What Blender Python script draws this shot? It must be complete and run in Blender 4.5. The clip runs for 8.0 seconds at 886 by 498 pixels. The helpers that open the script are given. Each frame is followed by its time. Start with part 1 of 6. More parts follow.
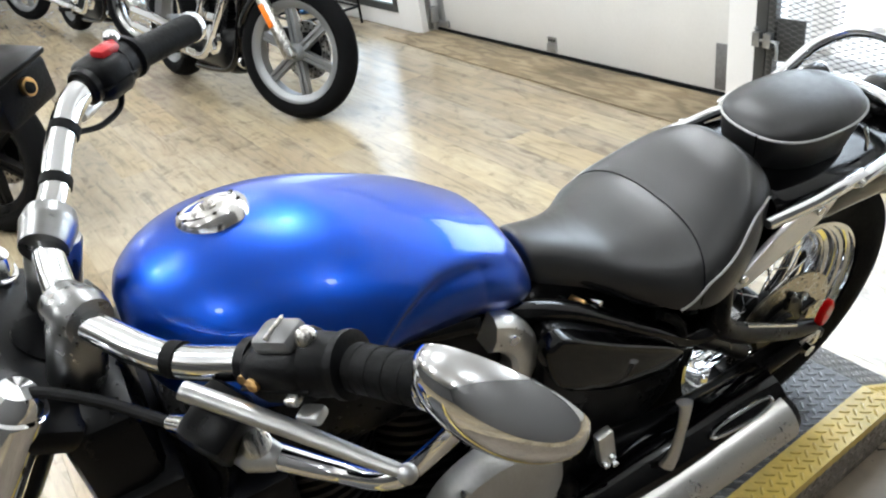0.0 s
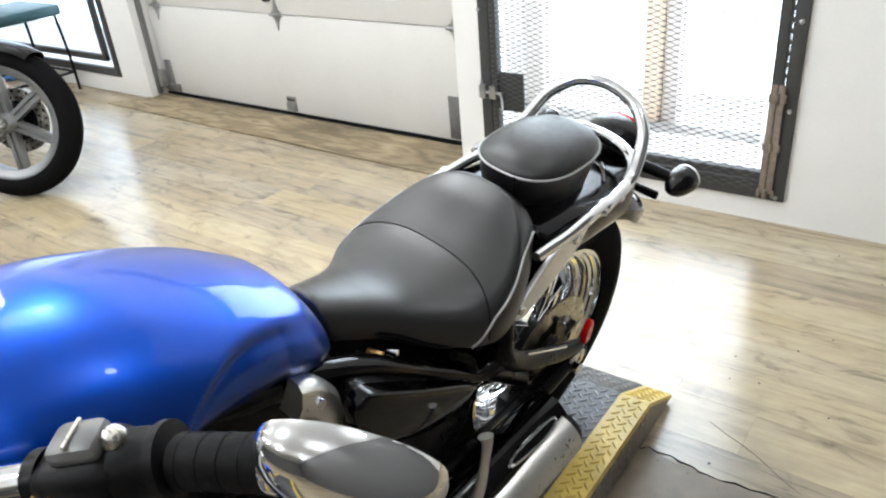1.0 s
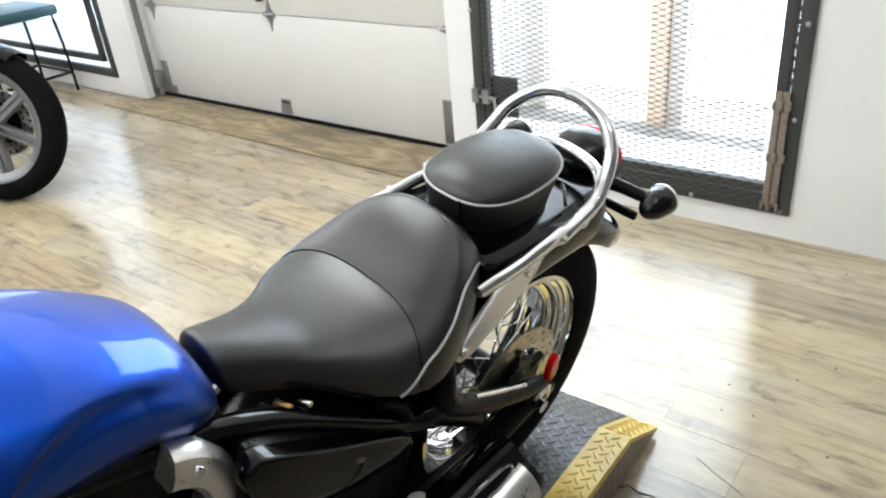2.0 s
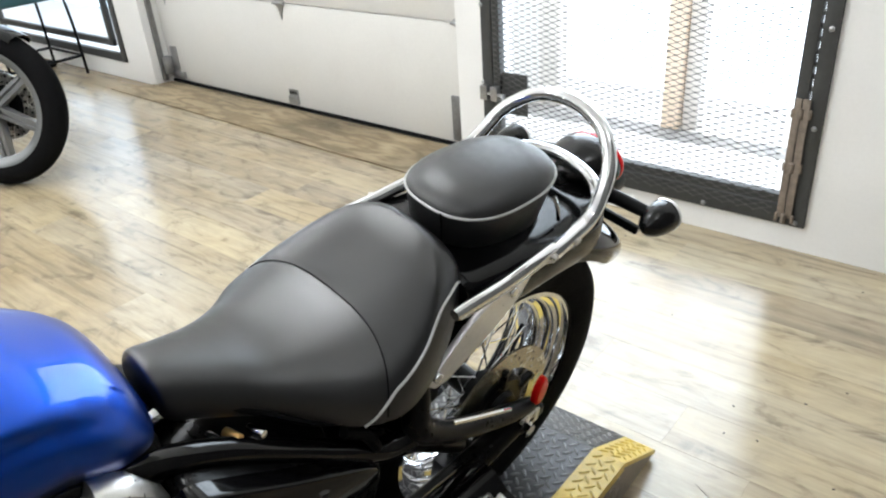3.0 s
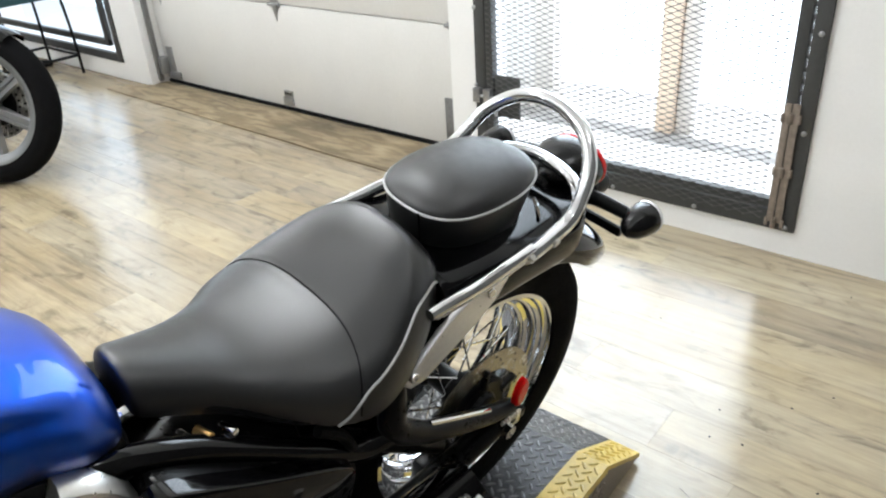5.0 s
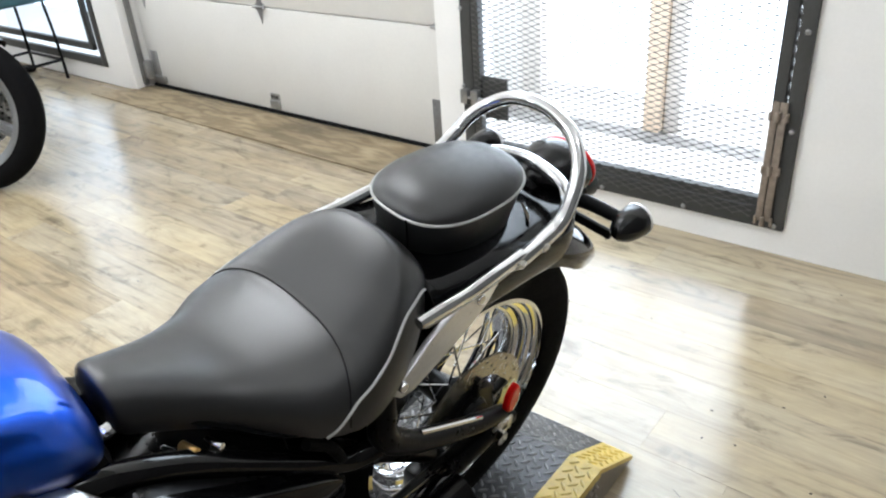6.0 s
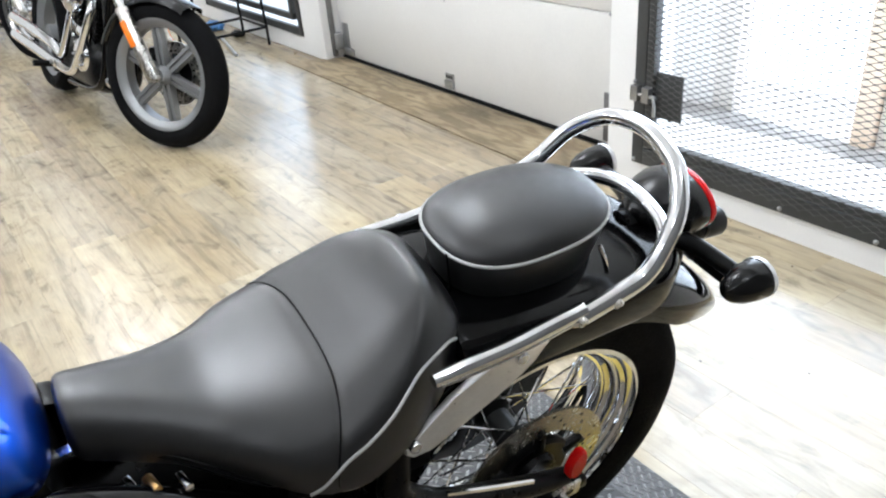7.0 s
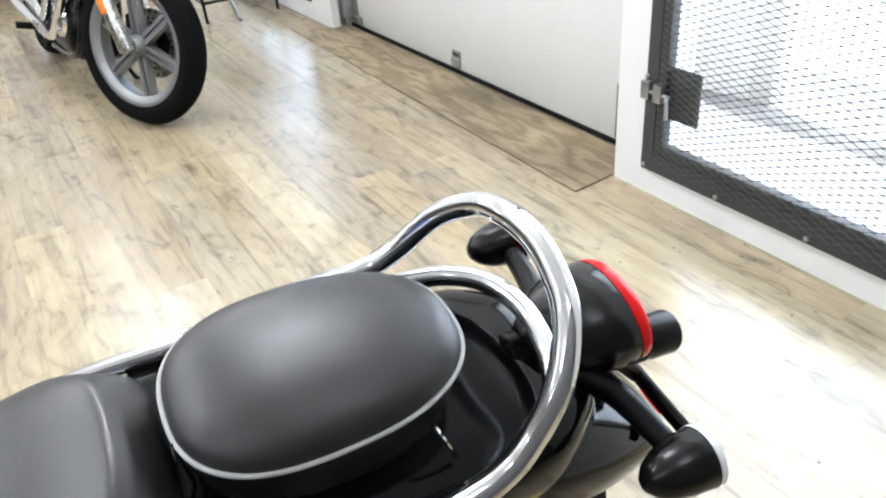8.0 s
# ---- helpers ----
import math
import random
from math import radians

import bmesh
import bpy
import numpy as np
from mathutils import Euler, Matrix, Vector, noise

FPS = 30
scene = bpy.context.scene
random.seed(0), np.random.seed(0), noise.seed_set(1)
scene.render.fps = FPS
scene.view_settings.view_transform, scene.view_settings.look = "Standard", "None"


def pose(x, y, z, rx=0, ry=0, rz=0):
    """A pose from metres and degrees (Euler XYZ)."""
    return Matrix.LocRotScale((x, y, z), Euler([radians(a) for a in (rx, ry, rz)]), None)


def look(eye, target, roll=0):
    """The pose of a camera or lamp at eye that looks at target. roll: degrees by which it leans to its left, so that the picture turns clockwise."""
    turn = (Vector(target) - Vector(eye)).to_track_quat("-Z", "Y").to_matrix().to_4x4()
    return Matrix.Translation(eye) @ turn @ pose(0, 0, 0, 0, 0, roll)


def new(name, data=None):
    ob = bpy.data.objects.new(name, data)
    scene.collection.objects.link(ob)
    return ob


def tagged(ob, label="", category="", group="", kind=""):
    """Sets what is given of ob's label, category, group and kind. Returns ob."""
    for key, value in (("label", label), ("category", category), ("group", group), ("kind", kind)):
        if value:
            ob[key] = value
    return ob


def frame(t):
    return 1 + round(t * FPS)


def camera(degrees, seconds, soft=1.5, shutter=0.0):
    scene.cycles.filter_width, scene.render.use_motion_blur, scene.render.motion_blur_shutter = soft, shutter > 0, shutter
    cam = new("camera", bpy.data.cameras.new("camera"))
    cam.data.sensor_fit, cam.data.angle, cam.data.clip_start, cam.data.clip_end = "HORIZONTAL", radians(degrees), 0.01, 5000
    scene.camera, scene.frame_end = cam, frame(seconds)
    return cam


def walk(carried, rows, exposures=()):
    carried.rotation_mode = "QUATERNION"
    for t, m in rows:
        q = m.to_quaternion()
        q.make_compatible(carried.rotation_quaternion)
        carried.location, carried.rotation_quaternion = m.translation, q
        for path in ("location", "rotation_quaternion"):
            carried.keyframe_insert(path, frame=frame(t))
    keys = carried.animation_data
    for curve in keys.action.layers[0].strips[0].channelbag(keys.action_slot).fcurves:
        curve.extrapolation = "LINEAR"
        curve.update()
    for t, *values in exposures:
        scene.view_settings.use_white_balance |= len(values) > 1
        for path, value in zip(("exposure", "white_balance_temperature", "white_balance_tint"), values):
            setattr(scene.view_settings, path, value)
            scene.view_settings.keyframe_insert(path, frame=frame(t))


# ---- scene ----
cam = camera(60.5, 8.0, soft=2.15)
PATH = [
    (0, (0.4296, 0.8948, 1.3000), (59.327, 8.194, 55.048)),
    (0.5, (0.4072, 0.9019, 1.2884), (59.796, 6.365, 43.350)),
    (0.7, (0.4056, 0.8662, 1.3038), (60.186, 5.260, 39.786)),
    (1, (0.3862, 0.8682, 1.2978), (61.351, 4.644, 35.523)),
    (1.2, (0.3854, 0.8822, 1.2964), (61.700, 3.468, 34.155)),
    (1.5, (0.3882, 0.9082, 1.2924), (62.819, 2.172, 33.612)),
    (1.7, (0.4010, 0.9618, 1.2825), (62.049, 3.573, 34.996)),
    (2.8, (0.3997, 1.1542, 1.2501), (61.040, 5.072, 39.386)),
    (3, (0.3858, 1.1406, 1.2536), (60.965, 3.760, 38.925)),
    (3.5, (0.3825, 1.1375, 1.2503), (60.632, 2.922, 40.143)),
    (4, (0.3897, 1.1476, 1.2508), (60.881, 3.022, 39.632)),
    (4.2, (0.3972, 1.1537, 1.2480), (61.052, 3.121, 39.469)),
    (5.3, (0.4083, 1.1565, 1.2487), (61.314, 3.416, 38.826)),
    (5.5, (0.4052, 1.1523, 1.2534), (61.310, 3.294, 38.450)),
    (6, (0.3997, 1.1702, 1.2490), (61.163, 3.631, 38.031)),
    (6.5, (0.3951, 1.2307, 1.2272), (58.929, 4.805, 40.680)),
    (6.7, (0.4000, 1.2928, 1.2179), (58.653, 5.937, 44.671)),
    (7, (0.4094, 1.4029, 1.2304), (60.685, 4.565, 53.870)),
    (7.2, (0.4233, 1.4744, 1.2384), (61.965, 3.863, 56.894)),
    (7.5, (0.3641, 1.5935, 1.2079), (60.869, 5.812, 58.238)),
    (7.7, (0.3015, 1.6750, 1.2084), (60.183, 4.137, 57.418)),
    (8, (0.2388, 1.7909, 1.1972), (58.022, 4.093, 58.021)),
]

walk(cam, [(t, pose(*eye, *turn)) for t, eye, turn in PATH], [(0, 0.18, 6400, 10), (1.5, 0.12, 6500, 10), (4.0, 0.06, 6500, 10), (6.0, 0.04, 6400, 11), (7.0, 0.15, 6250, 12), (8, 0.22, 6250, 12)])

# ---- world and light ----
world = bpy.data.worlds.new("world")
scene.world = world
world.use_nodes = True
wn = world.node_tree
sky = wn.nodes.new("ShaderNodeTexSky")
sky.sky_type, sky.sun_disc, sky.sun_elevation, sky.sun_rotation = "NISHITA", False, radians(38), radians(-20)
wn.links.new(sky.outputs[0], wn.nodes["Background"].inputs[0])
wn.nodes["Background"].inputs[1].default_value = 0.12


def area_lamp(name, place, target, w, h, watts, colour=(1, 1, 1)):
    data = bpy.data.lights.new(name, "AREA")
    data.shape, data.size, data.size_y, data.energy, data.color = "RECTANGLE", w, h, watts, colour
    ob = new(name, data)
    ob.matrix_world = look(place, target)
    return ob


# daylight in the openings
area_lamp("daylight_gate", (-0.73, 3.62, 1.02), (-0.73, 2.0, 0.45), 0.95, 1.7, 11, (0.72, 0.86, 1.0))
area_lamp("daylight_window", (-4.95, 3.62, 1.2), (-4.6, 2.0, 0.6), 1.5, 1.9, 2, (0.84, 0.92, 1.0))


# ---- materials ----
def material(name, colour, rough=0.5, metal=0.0, bump=0.0, scale=40.0, vary=0.12, coat=0.0, spread=0.0, stretch=(1, 1, 1), detail=6.0, spec=0.5):
    """A surface with colour variation at two scales, fine relief and uneven gloss."""
    m = bpy.data.materials.new(name)
    m.use_nodes = True
    nt = m.node_tree
    p = nt.nodes["Principled BSDF"]
    p.inputs["Metallic"].default_value = metal
    p.inputs["Specular IOR Level"].default_value = spec
    p.inputs["Coat Weight"].default_value = coat
    p.inputs["Coat Roughness"].default_value = 0.04
    co = nt.nodes.new("ShaderNodeTexCoord")
    mp = nt.nodes.new("ShaderNodeMapping")
    mp.inputs["Scale"].default_value = stretch
    nt.links.new(co.outputs["Object"], mp.inputs["Vector"])
    big, fine = nt.nodes.new("ShaderNodeTexNoise"), nt.nodes.new("ShaderNodeTexNoise")
    big.inputs["Scale"].default_value, fine.inputs["Scale"].default_value = scale * 0.08, scale
    fine.inputs["Detail"].default_value = detail
    for node in (big, fine):
        nt.links.new(mp.outputs[0], node.inputs["Vector"])
    mix = nt.nodes.new("ShaderNodeMix")
    mix.data_type = "FLOAT"
    mix.inputs[0].default_value = 0.5
    nt.links.new(big.outputs["Fac"], mix.inputs[2])
    nt.links.new(fine.outputs["Fac"], mix.inputs[3])
    ramp = nt.nodes.new("ShaderNodeMapRange")
    ramp.inputs[1].default_value, ramp.inputs[2].default_value = 0.3, 0.7
    ramp.inputs[3].default_value, ramp.inputs[4].default_value = 1 - vary, 1 + vary
    nt.links.new(mix.outputs[0], ramp.inputs[0])
    value = ramp.outputs[0]
    if spread:
        info = nt.nodes.new("ShaderNodeObjectInfo")
        r2 = nt.nodes.new("ShaderNodeMapRange")
        r2.inputs[3].default_value, r2.inputs[4].default_value = 1 - spread, 1 + spread
        nt.links.new(info.outputs["Random"], r2.inputs[0])
        mul = nt.nodes.new("ShaderNodeMath")
        mul.operation = "MULTIPLY"
        nt.links.new(value, mul.inputs[0])
        nt.links.new(r2.outputs[0], mul.inputs[1])
        value = mul.outputs[0]
    tint = nt.nodes.new("ShaderNodeVectorMath")
    tint.operation = "SCALE"
    tint.inputs[0].default_value = colour
    nt.links.new(value, tint.inputs["Scale"])
    nt.links.new(tint.outputs[0], p.inputs["Base Color"])
    rr = nt.nodes.new("ShaderNodeMapRange")
    rr.inputs[1].default_value, rr.inputs[2].default_value = 0.3, 0.7
    rr.inputs[3].default_value, rr.inputs[4].default_value = max(0.02, rough * 0.8), min(1, rough * 1.25)
    nt.links.new(mix.outputs[0], rr.inputs[0])
    nt.links.new(rr.outputs[0], p.inputs["Roughness"])
    if bump:
        b = nt.nodes.new("ShaderNodeBump")
        b.inputs["Strength"].default_value, b.inputs["Distance"].default_value = bump, 0.004
        nt.links.new(fine.outputs["Fac"], b.inputs["Height"])
        nt.links.new(b.outputs[0], p.inputs["Normal"])
    return m


def glow(name, colour, strength):
    m = bpy.data.materials.new(name)
    m.use_nodes = True
    p = m.node_tree.nodes["Principled BSDF"]
    p.inputs["Base Color"].default_value = (*colour, 1)
    p.inputs["Emission Color"].default_value = (*colour, 1)
    p.inputs["Emission Strength"].default_value = strength
    return m


def plank_material():
    """Oak-look vinyl: every plank has a tone of its own, soft streaks, darker heart figure and a satin wear coat."""
    m = material("oak_vinyl", (0.5, 0.41, 0.29), 0.22, 0, 0.008, 30, 0.1, spec=0.8)
    nt = m.node_tree
    p = nt.nodes["Principled BSDF"]

    def node(kind, **sockets):
        made = nt.nodes.new(kind)
        for key, value in sockets.items():
            made.inputs[key.replace("_", " ")].default_value = value
        return made

    def noise_of(vector, scale, detail, distortion=0.0, rough=0.5):
        made = node("ShaderNodeTexNoise", Scale=scale, Detail=detail, Distortion=distortion, Roughness=rough)
        nt.links.new(vector, made.inputs["Vector"])
        return made.outputs["Fac"]

    def scaled(vector, scale):
        made = nt.nodes.new("ShaderNodeMapping")
        made.inputs["Scale"].default_value = scale
        nt.links.new(vector, made.inputs["Vector"])
        return made.outputs[0]

    def ramped(value, stops):
        made = nt.nodes.new("ShaderNodeValToRGB")
        e = made.color_ramp.elements
        e[0].position, e[0].color = stops[0][0], (*stops[0][1], 1)
        e[1].position, e[1].color = stops[-1][0], (*stops[-1][1], 1)
        for at, colour in stops[1:-1]:
            e.new(at).color = (*colour, 1)
        nt.links.new(value, made.inputs[0])
        return made.outputs[0]

    def times(a, b):
        made = nt.nodes.new("ShaderNodeVectorMath")
        made.operation = "MULTIPLY"
        nt.links.new(a, made.inputs[0])
        nt.links.new(b, made.inputs[1])
        return made.outputs[0]

    geo, info = nt.nodes.new("ShaderNodeNewGeometry"), nt.nodes.new("ShaderNodeObjectInfo")
    both = nt.nodes.new("ShaderNodeMath")
    both.operation = "ADD"
    nt.links.new(info.outputs["Random"], both.inputs[0])
    nt.links.new(geo.outputs["Random Per Island"], both.inputs[1])
    chance = nt.nodes.new("ShaderNodeMath")
    chance.operation = "FRACT"
    nt.links.new(both.outputs[0], chance.inputs[0])
    chance = chance.outputs[0]
    shift = nt.nodes.new("ShaderNodeVectorMath")
    shift.operation = "SCALE"
    shift.inputs[0].default_value = (37, 91, 13)
    nt.links.new(chance, shift.inputs["Scale"])
    off = nt.nodes.new("ShaderNodeVectorMath")
    nt.links.new(geo.outputs["Position"], off.inputs[0])
    nt.links.new(shift.outputs[0], off.inputs[1])
    own = off.outputs[0]
    tone = ramped(chance, [(0.0, (0.255, 0.213, 0.160)), (0.18, (0.36, 0.304, 0.210)), (0.34, (0.31, 0.274, 0.218)), (0.5, (0.39, 0.335, 0.236)),
                           (0.64, (0.275, 0.234, 0.180)), (0.8, (0.365, 0.322, 0.246)), (1.0, (0.325, 0.272, 0.188))])
    streak = ramped(noise_of(scaled(own, (1.1, 16, 1)), 2.0, 5, 0.7), [(0.30, (0.68, 0.66, 0.65)), (0.45, (0.97, 0.96, 0.94)), (0.70, (1.13, 1.12, 1.08))])
    heart = ramped(noise_of(scaled(own, (2.4, 5.0, 1)), 2.6, 5, 1.0, 0.6), [(0.30, (0.60, 0.58, 0.57)), (0.45, (0.98, 0.97, 0.96)), (0.72, (1.16, 1.15, 1.11))])
    grain = ramped(noise_of(scaled(own, (4, 70, 1)), 3.0, 3), [(0.35, (0.93, 0.93, 0.93)), (0.65, (1.04, 1.04, 1.04))])
    scuff = ramped(noise_of(scaled(geo.outputs["Position"], (1, 1.8, 1)), 1.6, 6, 0.0, 0.65), [(0.36, (1.00, 0.945, 0.845)), (0.62, (1.12, 1.11, 1.08))])
    nt.links.new(times(times(times(times(tone, streak), heart), grain), scuff), p.inputs["Base Color"])
    return m


def plywood_material():
    m = material("plywood", (0.33, 0.23, 0.12), 0.62, 0, 0.15, 60, 0.15)
    nt = m.node_tree
    p = nt.nodes["Principled BSDF"]
    co, mp = nt.nodes.new("ShaderNodeTexCoord"), nt.nodes.new("ShaderNodeMapping")
    mp.inputs["Scale"].default_value = (1.3, 5.0, 1)
    nt.links.new(co.outputs["Object"], mp.inputs["Vector"])
    warp = nt.nodes.new("ShaderNodeTexNoise")
    warp.inputs["Scale"].default_value, warp.inputs["Detail"].default_value = 1.6, 3
    nt.links.new(mp.outputs[0], warp.inputs["Vector"])
    ring = nt.nodes.new("ShaderNodeMath")
    ring.operation = "MULTIPLY"
    ring.inputs[1].default_value = 34
    nt.links.new(warp.outputs["Fac"], ring.inputs[0])
    sine = nt.nodes.new("ShaderNodeMath")
    sine.operation = "SINE"
    nt.links.new(ring.outputs[0], sine.inputs[0])
    dirt = nt.nodes.new("ShaderNodeTexNoise")
    dirt.inputs["Scale"].default_value, dirt.inputs["Detail"].default_value = 2.3, 5
    nt.links.new(co.outputs["Object"], dirt.inputs["Vector"])
    ramp = nt.nodes.new("ShaderNodeValToRGB")
    e = ramp.color_ramp.elements
    e[0].position, e[0].color = 0.0, (0.19, 0.142, 0.082, 1)
    e[1].position, e[1].color = 1.0, (0.315, 0.248, 0.155, 1)
    mr = nt.nodes.new("ShaderNodeMapRange")
    mr.inputs[1].default_value, mr.inputs[2].default_value = -1, 1
    nt.links.new(sine.outputs[0], mr.inputs[0])
    nt.links.new(mr.outputs[0], ramp.inputs[0])
    wear = nt.nodes.new("ShaderNodeMapRange")
    wear.inputs[1].default_value, wear.inputs[2].default_value, wear.inputs[3].default_value, wear.inputs[4].default_value = 0.3, 0.7, 0.60, 1.25
    nt.links.new(dirt.outputs["Fac"], wear.inputs[0])
    mul = nt.nodes.new("ShaderNodeVectorMath")
    mul.operation = "SCALE"
    nt.links.new(ramp.outputs[0], mul.inputs[0])
    nt.links.new(wear.outputs[0], mul.inputs["Scale"])
    nt.links.new(mul.outputs[0], p.inputs["Base Color"])
    return m


WHITE_WALL = material("white_wall_paint", (0.78, 0.775, 0.76), 0.6, 0, 0.06, 90, 0.03)
WHITE_DOOR = material("white_steel_door", (0.66, 0.65, 0.62), 0.42, 0, 0.08, 70, 0.035)
CEILING_PAINT = material("ceiling_paint", (0.62, 0.62, 0.61), 0.8, 0, 0.05, 60, 0.04)
OAK = plank_material()
SUBFLOOR = material("joint_filler", (0.26, 0.21, 0.15), 0.7, 0, 0.1, 60)
PLYWOOD = plywood_material()
DARK_STEEL = material("dark_grey_steel", (0.050, 0.051, 0.050), 0.55, 0.0, 0.12, 80, 0.2, spec=0.35)
RUSTY = material("rusty_steel", (0.21, 0.17, 0.135), 0.75, 0.0, 0.25, 55, 0.4)
GALV = material("galvanised_steel", (0.40, 0.405, 0.41), 0.38, 0.9, 0.1, 90, 0.2)
BLACK_RUBBER = material("black_rubber", (0.004, 0.004, 0.004), 0.6, 0, 0.2, 160, 0.2, spec=0.1)
TYRE_RUBBER = material("tyre_rubber", (0.004, 0.004, 0.0043), 0.85, 0, 0.25, 220, 0.25, spec=0.08)
CHROME = material("chrome", (0.82, 0.83, 0.85), 0.06, 1, 0, 25, 0.03)
BRUSHED = material("brushed_steel", (0.6, 0.58, 0.54), 0.27, 1, 0.05, 220, 0.1, stretch=(1, 12, 1))
POLISHED = material("polished_steel", (0.84, 0.83, 0.81), 0.16, 1, 0, 30, 0.06)
CAST_ALLOY = material("cast_alloy", (0.5, 0.5, 0.49), 0.36, 0.85, 0.12, 160, 0.1)
SILENCER_STEEL = material("satin_silencer_steel", (0.74, 0.73, 0.70), 0.3, 0.9, 0.03, 200, 0.06)
SATIN_ALLOY = material("satin_polished_alloy", (0.82, 0.82, 0.81), 0.32, 0.65, 0.02, 140, 0.08)
SILVER_WHEEL = material("silver_wheel_paint", (0.26, 0.265, 0.27), 0.42, 0.7, 0.02, 60, 0.05)
GLOSS_BLACK = material("gloss_black_paint", (0.002, 0.002, 0.0023), 0.07, 0, 0, 20, 0.1, spec=0.36)
# gloss black with reflection cut down, standing in for shade on the recessed deck
DEEP_BLACK = material("dimmed_gloss_black_paint", (0.002, 0.002, 0.0022), 0.1, 0, 0, 20, 0.1, spec=0.2)
SATIN_BLACK = material("satin_black_paint", (0.003, 0.003, 0.0033), 0.30, 0, 0.03, 120, 0.2, spec=0.15)
MATT_BLACK = material("matt_black_plastic", (0.004, 0.004, 0.0043), 0.42, 0, 0.12, 260, 0.2, spec=0.12)
INDICATOR_BLACK = material("semi_gloss_black_plastic", (0.004, 0.004, 0.0042), 0.2, 0, 0.02, 200, 0.15, spec=0.4)
LEATHER = material("black_leatherette", (0.006, 0.006, 0.0062), 0.36, 0, 0.08, 900, 0.12, spec=0.8)
LEATHER_SMOOTH = material("worn_black_leatherette", (0.009, 0.009, 0.009), 0.42, 0, 0.06, 900, 0.15, spec=0.7)
PIPING = material("grey_piping", (0.42, 0.42, 0.41), 0.45, 0, 0.1, 300, 0.1)
RED_LENS = material("red_lens", (0.6, 0.006, 0.006), 0.22, 0, 0, 30, 0.08, spec=0.12)
AMBER = material("orange_reflector", (0.85, 0.2, 0.02), 0.25, 0, 0, 30, 0.08, coat=0.5)
PALE_SWITCH = material("grey_switch_plastic", (0.12, 0.12, 0.12), 0.35, 0, 0.02, 80, 0.08)
RED_PLASTIC = material("red_plastic", (0.5, 0.015, 0.02), 0.3, 0, 0.02, 80, 0.1)
PALE_LENS = material("clear_white_lens", (0.75, 0.76, 0.77), 0.12, 0, 0, 30, 0.04, coat=0.6)
ORANGE_PAINT = material("orange_paint", (0.86, 0.69, 0.54), 0.6, 0, 0.05, 30, 0.1)
BLUE_CLOTH = material("blue_plastic_film", (0.06, 0.2, 0.45), 0.45, 0, 0.2, 30, 0.25)
TEAL = material("dark_teal_vinyl", (0.02, 0.07, 0.085), 0.4, 0, 0.1, 90, 0.15)
DARK_WALL = material("dark_unseen_wall", (0.07, 0.068, 0.065), 0.7, 0, 0.05, 40, 0.1)
WORN_BROWN = material("worn_brown_concrete", (0.21, 0.17, 0.125), 0.42, 0, 0.4, 14, 0.4)
SNOW = material("pale_concrete_outside", (0.66, 0.63, 0.60), 0.8, 0, 0.1, 12, 0.06)
YARD_WHITE = material("white_partition_paint", (0.86, 0.84, 0.82), 0.7, 0, 0.06, 20, 0.05)
POST_GREY = material("greyish_white_paint", (0.72, 0.68, 0.64), 0.7, 0, 0.08, 20, 0.1)
MESH_STEEL = material("worn_grey_mesh_steel", (0.085, 0.085, 0.083), 0.5, 0.0, 0.05, 80, 0.15, spec=0.5)
TRACK_STEEL = material("dull_track_steel", (0.22, 0.22, 0.22), 0.5, 0.7, 0.1, 60, 0.3)
FORK_ALLOY = material("dark_polished_alloy", (0.27, 0.27, 0.27), 0.28, 1, 0.03, 120, 0.12)
STRIP_GREY = material("grey_ground_strip", (0.30, 0.285, 0.27), 0.9, 0, 0.4, 30, 0.4)
DISC_STEEL = material("brake_disc_steel", (0.42, 0.39, 0.33), 0.24, 1, 0.01, 160, 0.1)
BRASS = material("brass", (0.65, 0.4, 0.16), 0.3, 1, 0.05, 90, 0.15)
MIRROR = material("mirror_glass", (0.9, 0.9, 0.9), 0.01, 1, 0, 20, 0.0)


def tank_material():
    """Metallic blue: a soft flake layer under a hard, clear coat."""
    m = material("metallic_blue_paint", (0.0026, 0.066, 0.47), 0.34, 0.96, 0, 20, 0.02, coat=0.6)
    nt = m.node_tree
    p = nt.nodes["Principled BSDF"]
    nt.links.remove(p.inputs["Roughness"].links[0])
    p.inputs["Roughness"].default_value = 0.34
    p.inputs["Coat Roughness"].default_value = 0.015
    p.inputs["Coat IOR"].default_value = 1.5
    return m


BLUE_PAINT = tank_material()


def plate_paint(name, colour, rough, metal, worn):
    """Tread plate paint with bright worn scratches."""
    return material(name, colour, rough, metal, 0.1, 70, worn)


PLATE_GREY = plate_paint("tread_plate_grey", (0.075, 0.075, 0.077), 0.38, 0.4, 0.28)
PLATE_LUG = plate_paint("worn_tread_grey", (0.26, 0.26, 0.262), 0.34, 0.6, 0.3)
PLATE_YELLOW = plate_paint("tread_plate_yellow", (0.62, 0.45, 0.095), 0.32, 0.0, 0.2)
PLATE_BARE = plate_paint("tread_plate_bare", (0.25, 0.22, 0.19), 0.4, 0.7, 0.35)


# ---- mesh helpers ----
def finish(bm, name, mats, smooth=35):
    me = bpy.data.meshes.new(name)
    bmesh.ops.recalc_face_normals(bm, faces=bm.faces[:])
    for e in bm.edges:
        e.smooth = len(e.link_faces) == 2 and e.calc_face_angle(0) < radians(smooth)
    for f in bm.faces:
        f.smooth = True
    bm.to_mesh(me)
    bm.free()
    for m in (mats if isinstance(mats, (list, tuple)) else [mats]):
        me.materials.append(m)
    return me


